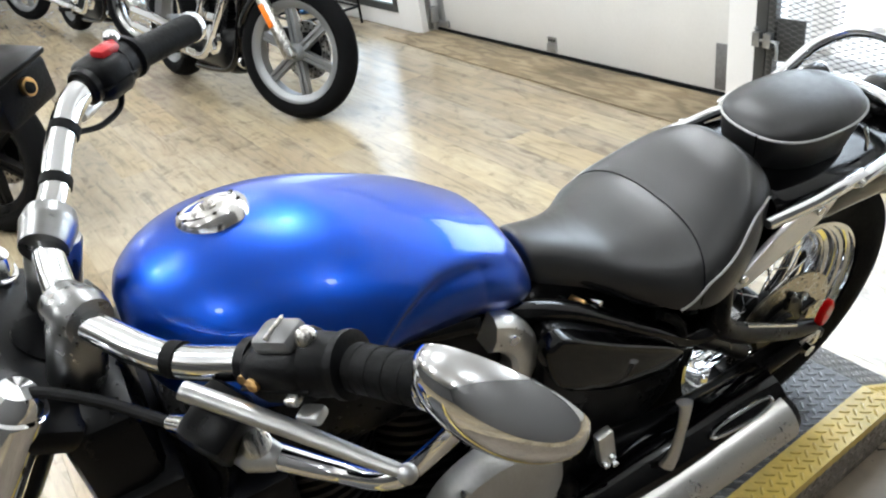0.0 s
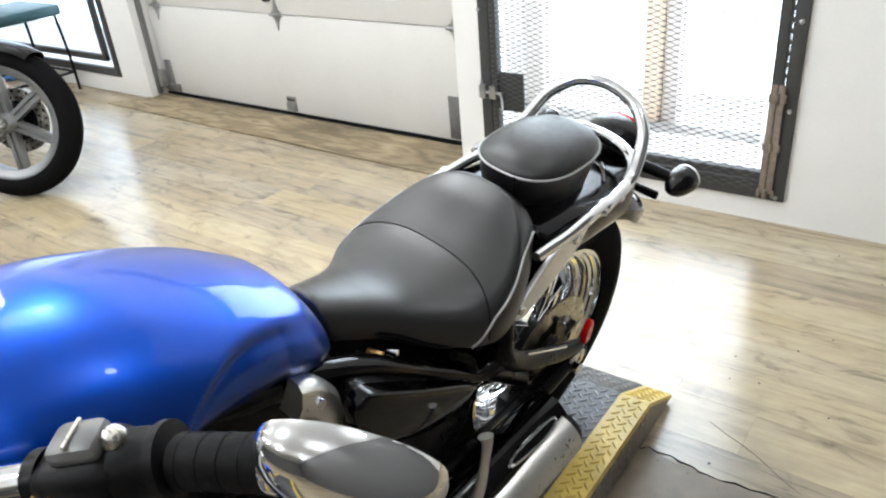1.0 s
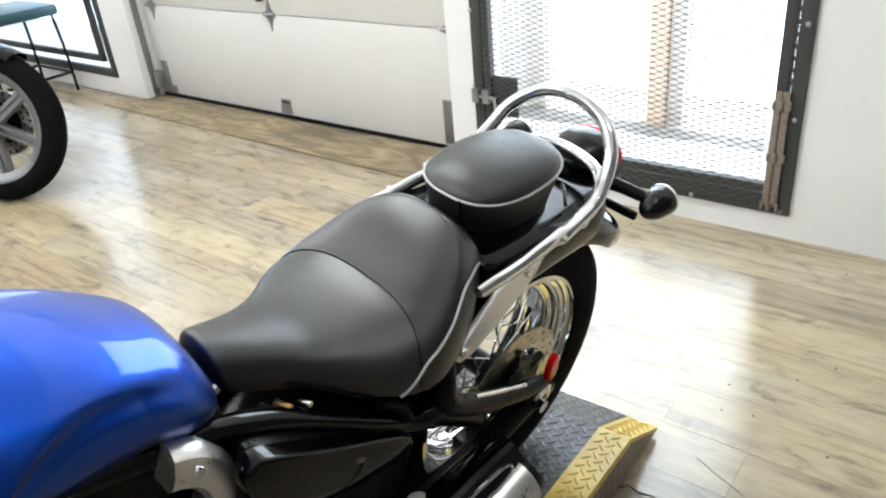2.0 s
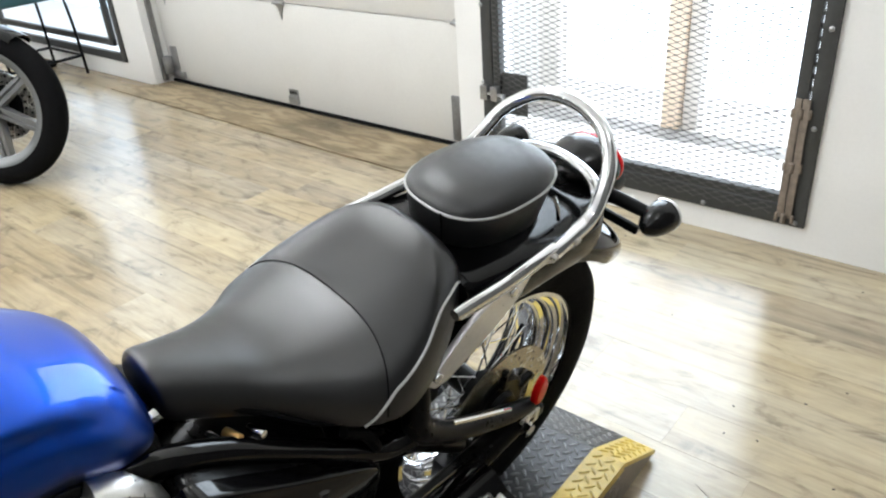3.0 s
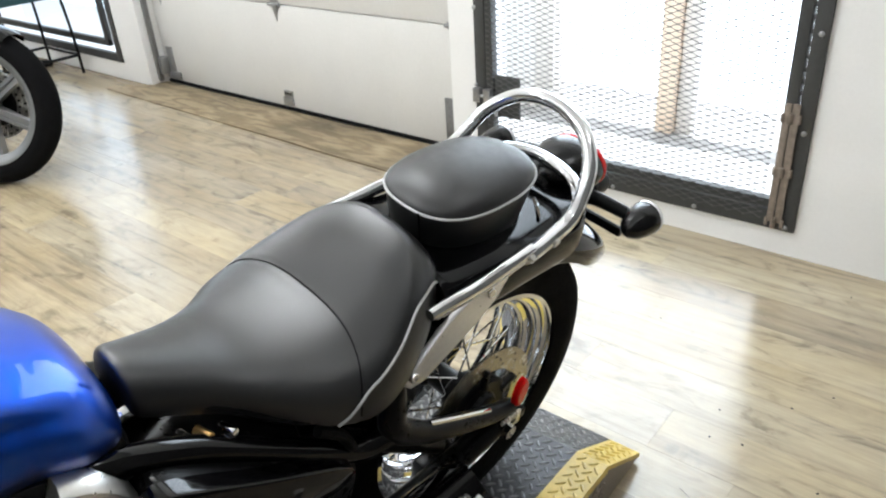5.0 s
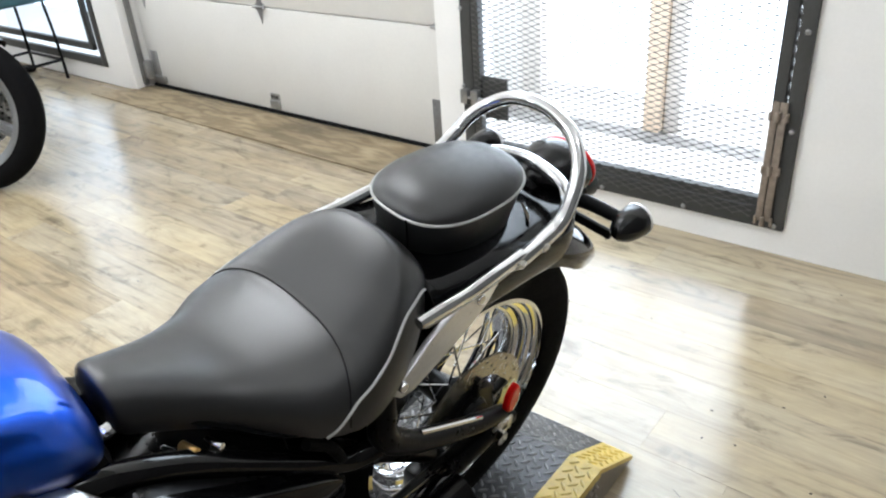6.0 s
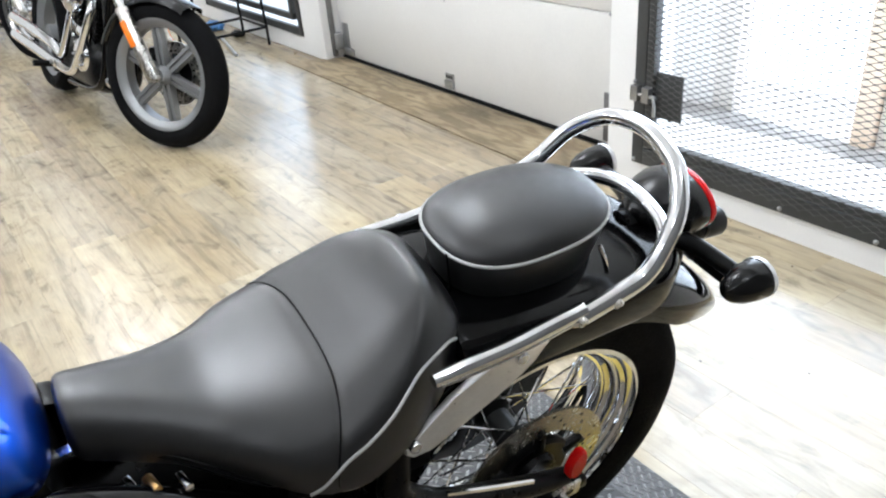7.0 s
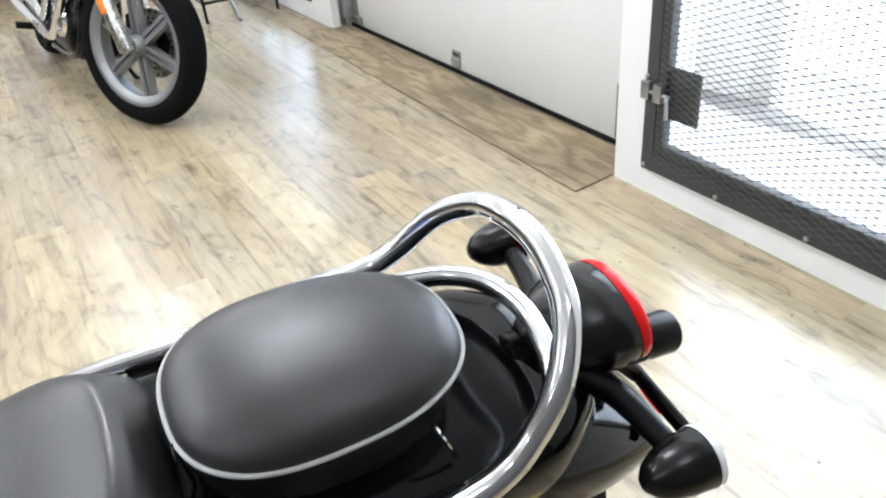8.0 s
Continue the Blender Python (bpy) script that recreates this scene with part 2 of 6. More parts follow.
def part(name, bm, material_, parent, label="", smooth=35):
    ob = new(name, finish(bm, name, material_, smooth))
    ob.parent = parent
    return tagged(ob, label) if label else ob


def thing(name, bm, material_, label, category, kind="", group="", m=None, smooth=35):
    ob = new(name, finish(bm, name, material_, smooth))
    if m is not None:
        ob.matrix_world = m
    return tagged(ob, label, category, group, kind)


def holder(name, m, label, category, kind="", group=""):
    ob = new(name)
    ob.empty_display_size = 0.05
    ob.matrix_world = m
    return tagged(ob, label, category, group, kind)


def box(bm, lo, hi, m=None, bevel=0.0, mat=0):
    lo, hi = Vector(lo), Vector(hi)
    t = Matrix.Translation((lo + hi) / 2) @ Matrix.Diagonal((*(hi - lo), 1))
    made = bmesh.ops.create_cube(bm, size=1, matrix=(m @ t) if m is not None else t)
    vs = made["verts"]
    if bevel:
        es = list({e for v in vs for e in v.link_edges})
        out = bmesh.ops.bevel(bm, geom=es, offset=bevel, segments=2, affect="EDGES", profile=0.5)
        fs = set(out["faces"]) | {f for v in vs if v.is_valid for f in v.link_faces}
    else:
        fs = {f for v in vs for f in v.link_faces}
    for f in fs:
        f.material_index = mat
    return bm


def disc_between(bm, a, b, r1, r2=None, seg=20, mat=0, bevel=0.0):
    """A rod or tapered cylinder from a to b."""
    a, b = Vector(a), Vector(b)
    d = b - a
    m = Matrix.Translation((a + b) / 2) @ d.to_track_quat("Z", "Y").to_matrix().to_4x4()
    made = bmesh.ops.create_cone(bm, cap_ends=True, segments=seg, radius1=r1, radius2=r1 if r2 is None else r2, depth=d.length, matrix=m)
    fs = {f for v in made["verts"] for f in v.link_faces}
    if bevel:
        caps = [e for e in {e for v in made["verts"] for e in v.link_edges} if any(len(f.verts) > 4 for f in e.link_faces)]
        out = bmesh.ops.bevel(bm, geom=caps, offset=bevel, segments=2, affect="EDGES", profile=0.5)
        fs = {f for f in fs if f.is_valid} | set(out["faces"])
    for f in fs:
        f.material_index = mat
    return bm


def spline(points, n=8, closed=False):
    """Points along a Catmull-Rom curve."""
    pts = [Vector(p) for p in points]
    out = []
    k = len(pts)
    for i in range(k if closed else k - 1):
        if closed:
            p0, p1, p2, p3 = pts[i - 1], pts[i], pts[(i + 1) % k], pts[(i + 2) % k]
        else:
            p0, p1, p2, p3 = pts[max(i - 1, 0)], pts[i], pts[i + 1], pts[min(i + 2, k - 1)]
        for j in range(n):
            t = j / n
            out.append(0.5 * (2 * p1 + (p2 - p0) * t + (2 * p0 - 5 * p1 + 4 * p2 - p3) * t * t + (3 * p1 - p0 - 3 * p2 + p3) * t ** 3))
    if not closed:
        out.append(pts[-1])
    return out


def rings(bm, loops, closed_ring=True, cap=True, mat=0, loop_round=False):
    """Skin a list of vertex loops."""
    vs = [[bm.verts.new(p) for p in loop] for loop in loops]
    k = len(vs[0])
    pairs = list(zip(vs, vs[1:])) + ([(vs[-1], vs[0])] if loop_round else [])
    for a, b in pairs:
        for i in range(k if closed_ring else k - 1):
            f = bm.faces.new((a[i], a[(i + 1) % k], b[(i + 1) % k], b[i]))
            f.material_index = mat
    if cap and closed_ring and not loop_round:
        for loop in (vs[0], vs[-1]):
            f = bm.faces.new(loop)
            f.material_index = mat
    return vs


def tube(bm, points, r, seg=12, n=8, closed=False, mat=0, flat=1.0):
    """A swept round bar. r: a radius, or one for each given point. flat squashes it."""
    pts = spline(points, n, closed)
    k = len(pts)
    if isinstance(r, (list, tuple)):
        radii = [np.interp(i / (k - 1) * (len(r) - 1), range(len(r)), r) for i in range(k)]
    else:
        radii = [r] * k
    loops, up = [], None
    for i, p in enumerate(pts):
        a = pts[i - 1] if (i or closed) else p
        b = pts[(i + 1) % k] if (i < k - 1 or closed) else p
        d = (b - a).normalized()
        if up is None:
            up = d.orthogonal().normalized()
        up = (up - d * up.dot(d)).normalized()
        side = d.cross(up)
        loops.append([p + (up * math.cos(q) + side * math.sin(q) * flat) * radii[i] for q in (2 * math.pi * j / seg for j in range(seg))])
    rings(bm, loops, True, not closed, mat, closed)
    return bm


def lathe(bm, profile, seg=48, m=None, mat=0, closed=False):
    """Turn a profile of (radius, height) about the x axis: height runs along x."""
    m = m or Matrix()
    loops = [[m @ Vector((h, r * math.cos(a), r * math.sin(a))) for r, h in profile] for a in (2 * math.pi * i / seg for i in range(seg))]
    rings(bm, loops, closed, False, mat, True)
    return bm


def blob(bm, centre, radii, m=None, seg=24, mat=0, shape=None):
    """An ellipsoid, its points moved by shape(unit point)."""
    made = bmesh.ops.create_uvsphere(bm, u_segments=seg, v_segments=seg // 2, radius=1)
    for v in made["verts"]:
        u = shape(v.co.copy()) if shape else v.co
        v.co = Vector(centre) + Vector((u.x * radii[0], u.y * radii[1], u.z * radii[2]))
        if m is not None:
            v.co = m @ v.co
    for f in {f for v in made["verts"] for f in v.link_faces}:
        f.material_index = mat
    return bm


def polyplate(bm, outline, thick, m=None, mat=0, bevel=0.0):
    """A flat plate from an outline in x, y; extruded along z."""
    m = m or Matrix()
    loops = [[m @ Vector((x, y, z)) for x, y in outline] for z in (0, thick)]
    vs = rings(bm, loops, True, True, mat)
    if bevel:
        es = [e for loop in vs for i, v in enumerate(loop) for e in v.link_edges if e.other_vert(v) in (loop[i - 1], loop[(i + 1) % len(loop)])]
        bmesh.ops.bevel(bm, geom=list(set(es)), offset=bevel, segments=2, affect="EDGES", profile=0.5)
    return bm


B = bmesh.new

# ---- the room ----
WALL_Y, DOOR_Y, TOP = 3.445, 3.625, 3.0
X0, X1, Y0 = -10.5, 1.4, -6.0

bm = B()
box(bm, (X0, Y0, -0.06), (X1, 3.66, -0.004))
floor = thing("floor", bm, SUBFLOOR, "pale oak-look vinyl plank floor with dark joints", "floor", "structure")

bm = B()
box(bm, (X0, Y0, TOP), (X1, 3.8, TOP + 0.1))
thing("ceiling", bm, CEILING_PAINT, "plain pale grey painted ceiling", "ceiling", "structure")

# wall towards the yard: piers, and heads over the openings
GL, GR, GB, GT = -1.348, -0.118, 0.088, 2.06      # gate frame, outer
DL, DR = -3.86, -1.47                             # roller door opening
WL, WR, WB, WT = -5.85, -4.13, 0.11, 2.2          # barred window
bm = B()
for lo, hi in (((GR, WALL_Y, 0), (X1, WALL_Y + 0.2, TOP)), ((DR, WALL_Y, 0), (GL, WALL_Y + 0.2, TOP)),
               ((GL, WALL_Y, 0), (GR, WALL_Y + 0.2, GB)), ((GL, WALL_Y, GT), (GR, WALL_Y + 0.2, TOP)),
               ((DL, WALL_Y + 0.06, 2.2), (DR, WALL_Y + 0.26, TOP)), ((WR, WALL_Y + 0.06, 0), (DL - 0.24, WALL_Y + 0.26, TOP)),
               ((DL - 0.24, WALL_Y + 0.06, 0), (DL, WALL_Y + 0.26, TOP)),
               ((WL, WALL_Y + 0.06, 0), (WR, WALL_Y + 0.26, WB)), ((WL, WALL_Y + 0.06, WT), (WR, WALL_Y + 0.26, TOP)),
               ((X0, WALL_Y + 0.06, 0), (WL, WALL_Y + 0.26, TOP))):
    box(bm, lo, hi)
thing("wall_north", bm, WHITE_WALL, "white painted wall with a roller door, barred gate and window", "wall", "structure")
# unseen walls: east set near and dark, south dark, west white, to steer reflections
for name, lo, hi in (("wall_east", (X1, Y0, 0), (X1 + 0.1, 3.8, TOP)), ("wall_west", (X0 - 0.1, Y0, 0), (X0, 3.8, TOP)), ("wall_south", (X0, Y0 - 0.1, 0), (X1, Y0, TOP))):
    thing(name, box(B(), lo, hi), WHITE_WALL if name == "wall_west" else DARK_WALL, "unseen plain wall closing the room", "wall", "structure")

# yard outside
def backdrop_glow(name, colour, low, high):
    """Emission standing in for outdoor light: weak near the ground, strong above 1.5 m."""
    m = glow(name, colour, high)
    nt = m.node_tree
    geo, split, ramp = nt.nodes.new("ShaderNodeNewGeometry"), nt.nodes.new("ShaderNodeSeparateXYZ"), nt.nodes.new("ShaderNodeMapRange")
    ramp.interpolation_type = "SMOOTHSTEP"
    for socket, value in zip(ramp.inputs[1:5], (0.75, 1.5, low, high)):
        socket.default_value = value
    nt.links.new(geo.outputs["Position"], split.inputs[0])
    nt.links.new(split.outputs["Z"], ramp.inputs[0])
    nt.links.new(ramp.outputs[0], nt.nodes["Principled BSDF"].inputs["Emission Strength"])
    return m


# glow strengths set so the mesh shows below and the floor gets glare
BACK = backdrop_glow("bright_backdrop_glow", (0.84, 0.925, 1.0), 1.8, 6.2)
thing("backdrop", box(B(), (-3.4, 4.85, -0.05), (3, 4.95, 5)), BACK, "blank bright white glowing backdrop outside", "backdrop", "structure")
# weaker glow here, so the window throws less glare on the floor
DIM_BACK = backdrop_glow("dim_backdrop_glow", (0.76, 0.88, 1.0), 1.35, 1.6)
thing("backdrop_dim", box(B(), (-14, 4.85, -0.05), (-3.402, 4.95, 5)), DIM_BACK, "pale glowing backdrop outside the window, dimmer than at the gate", "backdrop", "structure")
thing("ground", box(B(), (-40, 3.66, -0.1), (40, 60, -0.03)), SNOW, "pale bright yard outside the gate", "ground", "structure")

# ceiling lamps
LAMP_GLOW = glow("lamp_glow", (0.93, 0.972, 1.0), 16)
def ceiling_lamp(x, y):
    h = holder("ceiling_lamp", pose(x, y, TOP), "white globe ceiling lamp on a short stem, lit", "ceiling lamp", group="ceiling lamps")
    part("rose", lathe(B(), [(0.0, 0.03), (0.05, 0.028), (0.06, 0.0)], 24, pose(0, 0, 0, 0, 90, 0)), WHITE_DOOR, h)
    part("stem", disc_between(B(), (0, 0, -0.02), (0, 0, -0.17), 0.008, seg=10), WHITE_DOOR, h)
    globe = part("diffuser", blob(B(), (0, 0, -0.26), (0.1, 0.1, 0.1), None, 20), LAMP_GLOW, h)
    globe.visible_shadow = False
    data = bpy.data.lights.new("ceiling_lamp_light", "POINT")
    data.shadow_soft_size, data.energy, data.color = 0.095, 14 if x < -7 else 46 if x < -4 else 58 if x < -2 else 80 if (x < 0 and y > 0.5) else 50 if x < 0 else 13, (0.93, 0.972, 1.0)
    ob = new("lamp_light", data)
    ob.parent = h
    ob.location = (0, 0, -0.26)
    return h


for lx in (-7.9, -5.7, -3.5, -1.3, 0.9):
    for ly in (-2.0, 0.1, 2.2):
        ceiling_lamp(lx, ly)

# ---- the blue motorcycle: x to its left, y to its rear, z up from the deck ----
BIKE = holder("motorcycle", pose(-0.3597, 1.95, 0.108, 0, 12.05, -5.84), "blue cruiser motorcycle with black seats leaning on its side stand", "motorcycle")


def section(w, top, bot, mid, k=2.4, n=32, low=1.0, y=0.0):
    """A closed rounded section at y: half width w, widest at height mid; low narrows the lower half."""
    out = []
    for i in range(n):
        a = 2 * math.pi * i / n
        s, c = math.sin(a), math.cos(a)
        x = w * math.copysign(abs(s) ** (2 / k), s)
        h = (top - mid) if c > 0 else (mid - bot)
        z = mid + h * math.copysign(abs(c) ** (2 / k), c)
        if c < 0:
            x *= 1 + (low - 1) * min(1, abs(c) * 1.3)
        out.append(Vector((x, y, z)))
    return out


def loft(bm, rows, n=32, smooth=5, mat=0, k=2.4):
    """rows of (y, w, top, bot, mid, low), smoothed between."""
    keys = [Vector((*r[:3],)) for r in rows]
    a = spline(keys, smooth)
    b = spline([Vector((*r[3:6],)) for r in rows], smooth)
    rings(bm, [section(p.y, p.z, q.x, q.y, k, n, q.z, p.x) for p, q in zip(a, b)], True, True, mat)
    return bm


# fuel tank
bm = loft(B(), [(-1.002, 0.03, 0.842, 0.76, 0.80, 0.9), (-0.99, 0.07, 0.858, 0.73, 0.80, 0.9), (-0.955, 0.112, 0.876, 0.70, 0.79, 0.9),
                (-0.90, 0.140, 0.886, 0.68, 0.78, 0.9), (-0.82, 0.153, 0.879, 0.67, 0.77, 0.88), (-0.74, 0.150, 0.854, 0.632, 0.755, 0.86),
                (-0.66, 0.138, 0.820, 0.612, 0.735, 0.86), (-0.61, 0.121, 0.790, 0.617, 0.720, 0.88), (-0.580, 0.103, 0.769, 0.630, 0.708, 0.90), (-0.562, 0.086, 0.743, 0.645, 0.698, 0.92), (-0.551, 0.060, 0.714, 0.662, 0.690, 0.95), (-0.546, 0.022, 0.696, 0.678, 0.688, 1.0)], 160, 20, k=2.05)
# knee recesses
KNEE = spline([Vector((0, y, z)) for y, z in ((-0.862, 0.60), (-0.838, 0.68), (-0.822, 0.725), (-0.806, 0.760), (-0.788, 0.787), (-0.766, 0.803), (-0.74, 0.812), (-0.70, 0.813), (-0.65, 0.798), (-0.59, 0.768))], 8)
KNEE_Y, KNEE_Z = [q.y for q in KNEE], [q.z for q in KNEE]
for v in bm.verts:
    line = float(np.interp(v.co.y, KNEE_Y, KNEE_Z))
    s = max(0.0, min(1.0, (line - v.co.z) / 0.022))
    s = s * s * (3 - 2 * s)
    ends = max(0, min(1, (-0.56 - v.co.y) / 0.08)) * max(0, min(1, (v.co.y + 0.90) / 0.07))
    inset = (0.017 * s + 0.28 * max(0, line - v.co.z - 0.03)) * ends
    v.co.x = math.copysign(max(min(abs(v.co.x), 0.06), abs(v.co.x) - inset), v.co.x)
tank = part("fuel_tank", bm, BLUE_PAINT, BIKE, "metallic blue teardrop fuel tank", 60)
CAP = pose(-0.026, -0.886, 0.883, 5, -19, 0)
bm = lathe(B(), [(0.0, 0.007), (0.017, 0.0075), (0.0195, 0.0045), (0.028, 0.005), (0.0305, 0.0072), (0.034, 0.0066), (0.0372, 0.003), (0.0385, -0.002), (0.0385, -0.010)], 40, CAP @ pose(0, 0, 0, 0, -90, 0))
cap = part("filler_cap", bm, POLISHED, tank, "round chrome filler cap with a key lock")
bm = box(B(), (-0.012, -0.008, 0.006), (0.012, 0.008, 0.009), CAP, 0.002)
disc_between(bm, CAP @ Vector((0, 0, 0.008)), CAP @ Vector((0, 0, 0.0112)), 0.007, 0.006, 20, bevel=0.001)
part("lock_cover", bm, BRUSHED, cap)
for i in range(6):
    a = 2 * math.pi * i / 6
    q = CAP @ Vector((0.0325 * math.cos(a), 0.0325 * math.sin(a), 0.006))
    part("screw", disc_between(B(), q, CAP @ Vector((0.0325 * math.cos(a), 0.0325 * math.sin(a), 0.0082)), 0.0022, seg=10), SATIN_BLACK, cap)
part("tank_bracket", tube(B(), [(0.03, -0.55, 0.655), (0.032, -0.52, 0.66), (0.03, -0.49, 0.652)], 0.008, 10), CHROME, BIKE, "chrome tank mount behind the tank")

# rider seat
SEAT = [(-0.534, 0.0366, 0.702, 0.664), (-0.527, 0.0488, 0.710, 0.660), (-0.50, 0.0558, 0.702, 0.648), (-0.45, 0.0726, 0.683, 0.628), (-0.40, 0.1010, 0.666, 0.608), (-0.35, 0.1385, 0.662, 0.59),
        (-0.30, 0.1540, 0.667, 0.583), (-0.25, 0.1475, 0.690, 0.59), (-0.20, 0.1280, 0.717, 0.61), (-0.16, 0.1035, 0.7265, 0.63), (-0.138, 0.0873, 0.710, 0.64), (-0.13, 0.0747, 0.6886, 0.645)]


def seat_k(y):
    """How boxy the section is: round at the nose, squarer at the back."""
    return float(np.interp(y, (-0.54, -0.45, -0.36, -0.28, -0.13), (2.2, 2.45, 2.75, 2.9, 2.9)))


SEAT_ROWS = [(p.x, p.y, p.z, q.y) for p, q in zip(spline([Vector((r[0], r[1], r[2])) for r in SEAT], 10), spline([Vector((r[0], r[3], 0)) for r in SEAT], 10))]


def seat_point(y, u, lift=0.0):
    """On the seat's skin: u from -1 (right lower edge) over 0 (middle) to 1. The rear insert ends in a crest, outside which the bolster falls away."""
    w, top, bot = [float(np.interp(y, [r[0] for r in SEAT_ROWS], [r[i] for r in SEAT_ROWS])) for i in (1, 2, 3)]
    a = u * math.pi / 2
    s, c = math.sin(a), math.cos(a)
    k = seat_k(y)
    x = w * math.copysign(abs(s) ** (2 / k), s)
    z = bot + (top - bot) * abs(c) ** (2 / k)
    e = (max(0.0, y + 0.312) / 0.146) ** 2.3 + (abs(x) / 0.140) ** 2.3
    g = max(0.0, min(1.0, (y + 0.320) / 0.05))
    crest = 0.0065 * (e ** 1.6 if e < 1 else max(0.0, 1 - (e - 1) / 0.30)) - 0.0035
    return Vector((x + lift * s, y, z + crest * g * g * (3 - 2 * g) * min(1.0, abs(c) * 3) + lift * c))


def seam_y(u):
    s = math.sin(u * math.pi / 2)
    return -0.282 - 0.0005 * s - 0.036 * s * s


bm = B()
loops = []
for y, w, top, bot in SEAT_ROWS:
    loop = []
    for i in range(97):
        u = i / 96 * 2 - 1
        loop.append(seat_point(y, u, -0.0016 * math.exp(-((y - seam_y(u)) / 0.0035) ** 2)))
    for x in (0.6, 0.2, -0.2, -0.6):
        loop.append(Vector((w * 0.9 * x, y, bot - 0.012)))
    loops.append(loop)
rings(bm, loops)
seat = part("rider_seat", bm, LEATHER, BIKE, "black leatherette rider seat with a cross seam", 60)
bm = tube(B(), [seat_point(seam_y(u), u, -0.0006) for u in np.linspace(-0.97, 0.97, 41)], 0.0011, 6, 2)
part("seam", bm, SATIN_BLACK, seat)
for s in (1, -1):
    bm = tube(B(), [seat_point(y, s * u, 0.001) for y, u in ((-0.150, 0.79), (-0.163, 0.73), (-0.185, 0.675), (-0.208, 0.65), (-0.228, 0.67), (-0.25, 0.705), (-0.28, 0.73), (-0.305, 0.765), (-0.320, 0.85), (-0.334, 0.95), (-0.346, 1.0))], 0.0020, 8, 5)
    part("piping", bm, PIPING, seat, "pale grey seat piping")
part("inner_fender", box(B(), (-0.075, -0.36, 0.36), (0.075, -0.30, 0.60), None, 0.015), SATIN_BLACK, BIKE)
part("seat_base", loft(B(), [(-0.53, 0.03, 0.68, 0.655, 0.67, 1), (-0.45, 0.075, 0.65, 0.615, 0.635, 1), (-0.36, 0.12, 0.60, 0.57, 0.585, 1), (-0.25, 0.12, 0.60, 0.565, 0.58, 1), (-0.15, 0.085, 0.645, 0.60, 0.62, 1)], 24), SATIN_BLACK, BIKE)

# pillion pad
def egg(a, w, l, y0):
    """Plan of the pad: blunt at the front, narrower towards the tail."""
    s, c = math.sin(a), math.cos(a)
    k = 2.0 + 0.5 * min(1, w / 0.08) ** 2
    x = w * math.copysign(abs(s) ** (2 / k), s) * (1.0 - 0.07 * c)
    return x, y0 + l * math.copysign(abs(c) ** (2 / k), c)


bm = B()
SKIRT = [(0.80, 0.655, 0.88), (0.85, 0.663, 0.92), (0.89, 0.68, 0.945), (0.945, 0.704, 0.97), (0.985, 0.722, 0.99), (0.99, 0.727, 0.995)]
PAD = [(0.985, 0.723, 0.99), (1.0, 0.729, 1.0), (0.985, 0.735, 0.99), (0.93, 0.742, 0.945), (0.80, 0.751, 0.82), (0.6, 0.758, 0.62), (0.35, 0.762, 0.36), (0.08, 0.763, 0.08)]
rings(bm, [[Vector((*egg(2 * math.pi * i / 56, 0.083 * f, 0.1145 * g, -0.011), z)) for i in range(56)] for f, z, g in PAD])
pad_body = B()
rings(pad_body, [[Vector((*egg(2 * math.pi * i / 56, 0.083 * f, 0.1145 * g, -0.011), z)) for i in range(56)] for f, z, g in SKIRT])
pad = part("pillion_pad", bm, LEATHER_SMOOTH, BIKE, "black leatherette pillion pad with pale piping", 60)
part("piping", tube(B(), [Vector((*egg(2 * math.pi * i / 56, 0.0835, 0.1153, -0.011), 0.7305)) for i in range(56)], 0.0021, 8, 2, True), PIPING, pad, "pale grey pad piping")
part("pad_skirt", pad_body, LEATHER, pad, "black vinyl skirt of the pad", 60)
part("corner_seam", tube(B(), [(0.028, -0.1255, 0.732), (0.03, -0.1225, 0.70), (0.03, -0.119, 0.665)], 0.0016, 6), SATIN_BLACK, pad)
for s in (1, -1):
    part("strap_loop", tube(B(), [(s * 0.082, 0.050, 0.714), (s * 0.0865, 0.058, 0.693), (s * 0.0865, 0.067, 0.668)], 0.0030, 8, flat=0.6), CHROME, pad)

# gloss deck between seat and hoop, under the pad
deck = part("fender_deck", loft(B(), [(-0.152, 0.100, 0.676, 0.60, 0.63, 1), (-0.148, 0.116, 0.682, 0.59, 0.63, 1), (-0.12, 0.120, 0.680, 0.585, 0.63, 1), (-0.04, 0.121, 0.674, 0.58, 0.625, 1), (0.05, 0.119, 0.664, 0.575, 0.62, 1), (0.12, 0.114, 0.660, 0.565, 0.61, 1), (0.165, 0.106, 0.656, 0.55, 0.60, 1), (0.20, 0.088, 0.648, 0.53, 0.58, 1), (0.235, 0.06, 0.615, 0.50, 0.56, 1), (0.245, 0.04, 0.58, 0.50, 0.55, 1)], 40, k=4.2), DEEP_BLACK, BIKE, "gloss black fender top under the pillion pad", 50)
# small bright chrome dots on the rear of the deck
for y, z in ((0.125, 0.652), (0.118, 0.6535)):
    for x in (-0.05, 0.02, 0.06):
        part("deck_dot", disc_between(B(), (x, y, z - 0.004), (x, y + 0.001, z + 0.003), 0.0036, 0.003, 12, bevel=0.001), CHROME, deck)

# rear fender
AX = Vector((0, 0.008, 0.303))
def arc(r, deg, x=0.0):
    """A point about the rear axle; 0 degrees straight up, growing to the rear."""
    a = radians(deg)
    return Vector((x, AX.y + r * math.sin(a), AX.z + r * math.cos(a)))


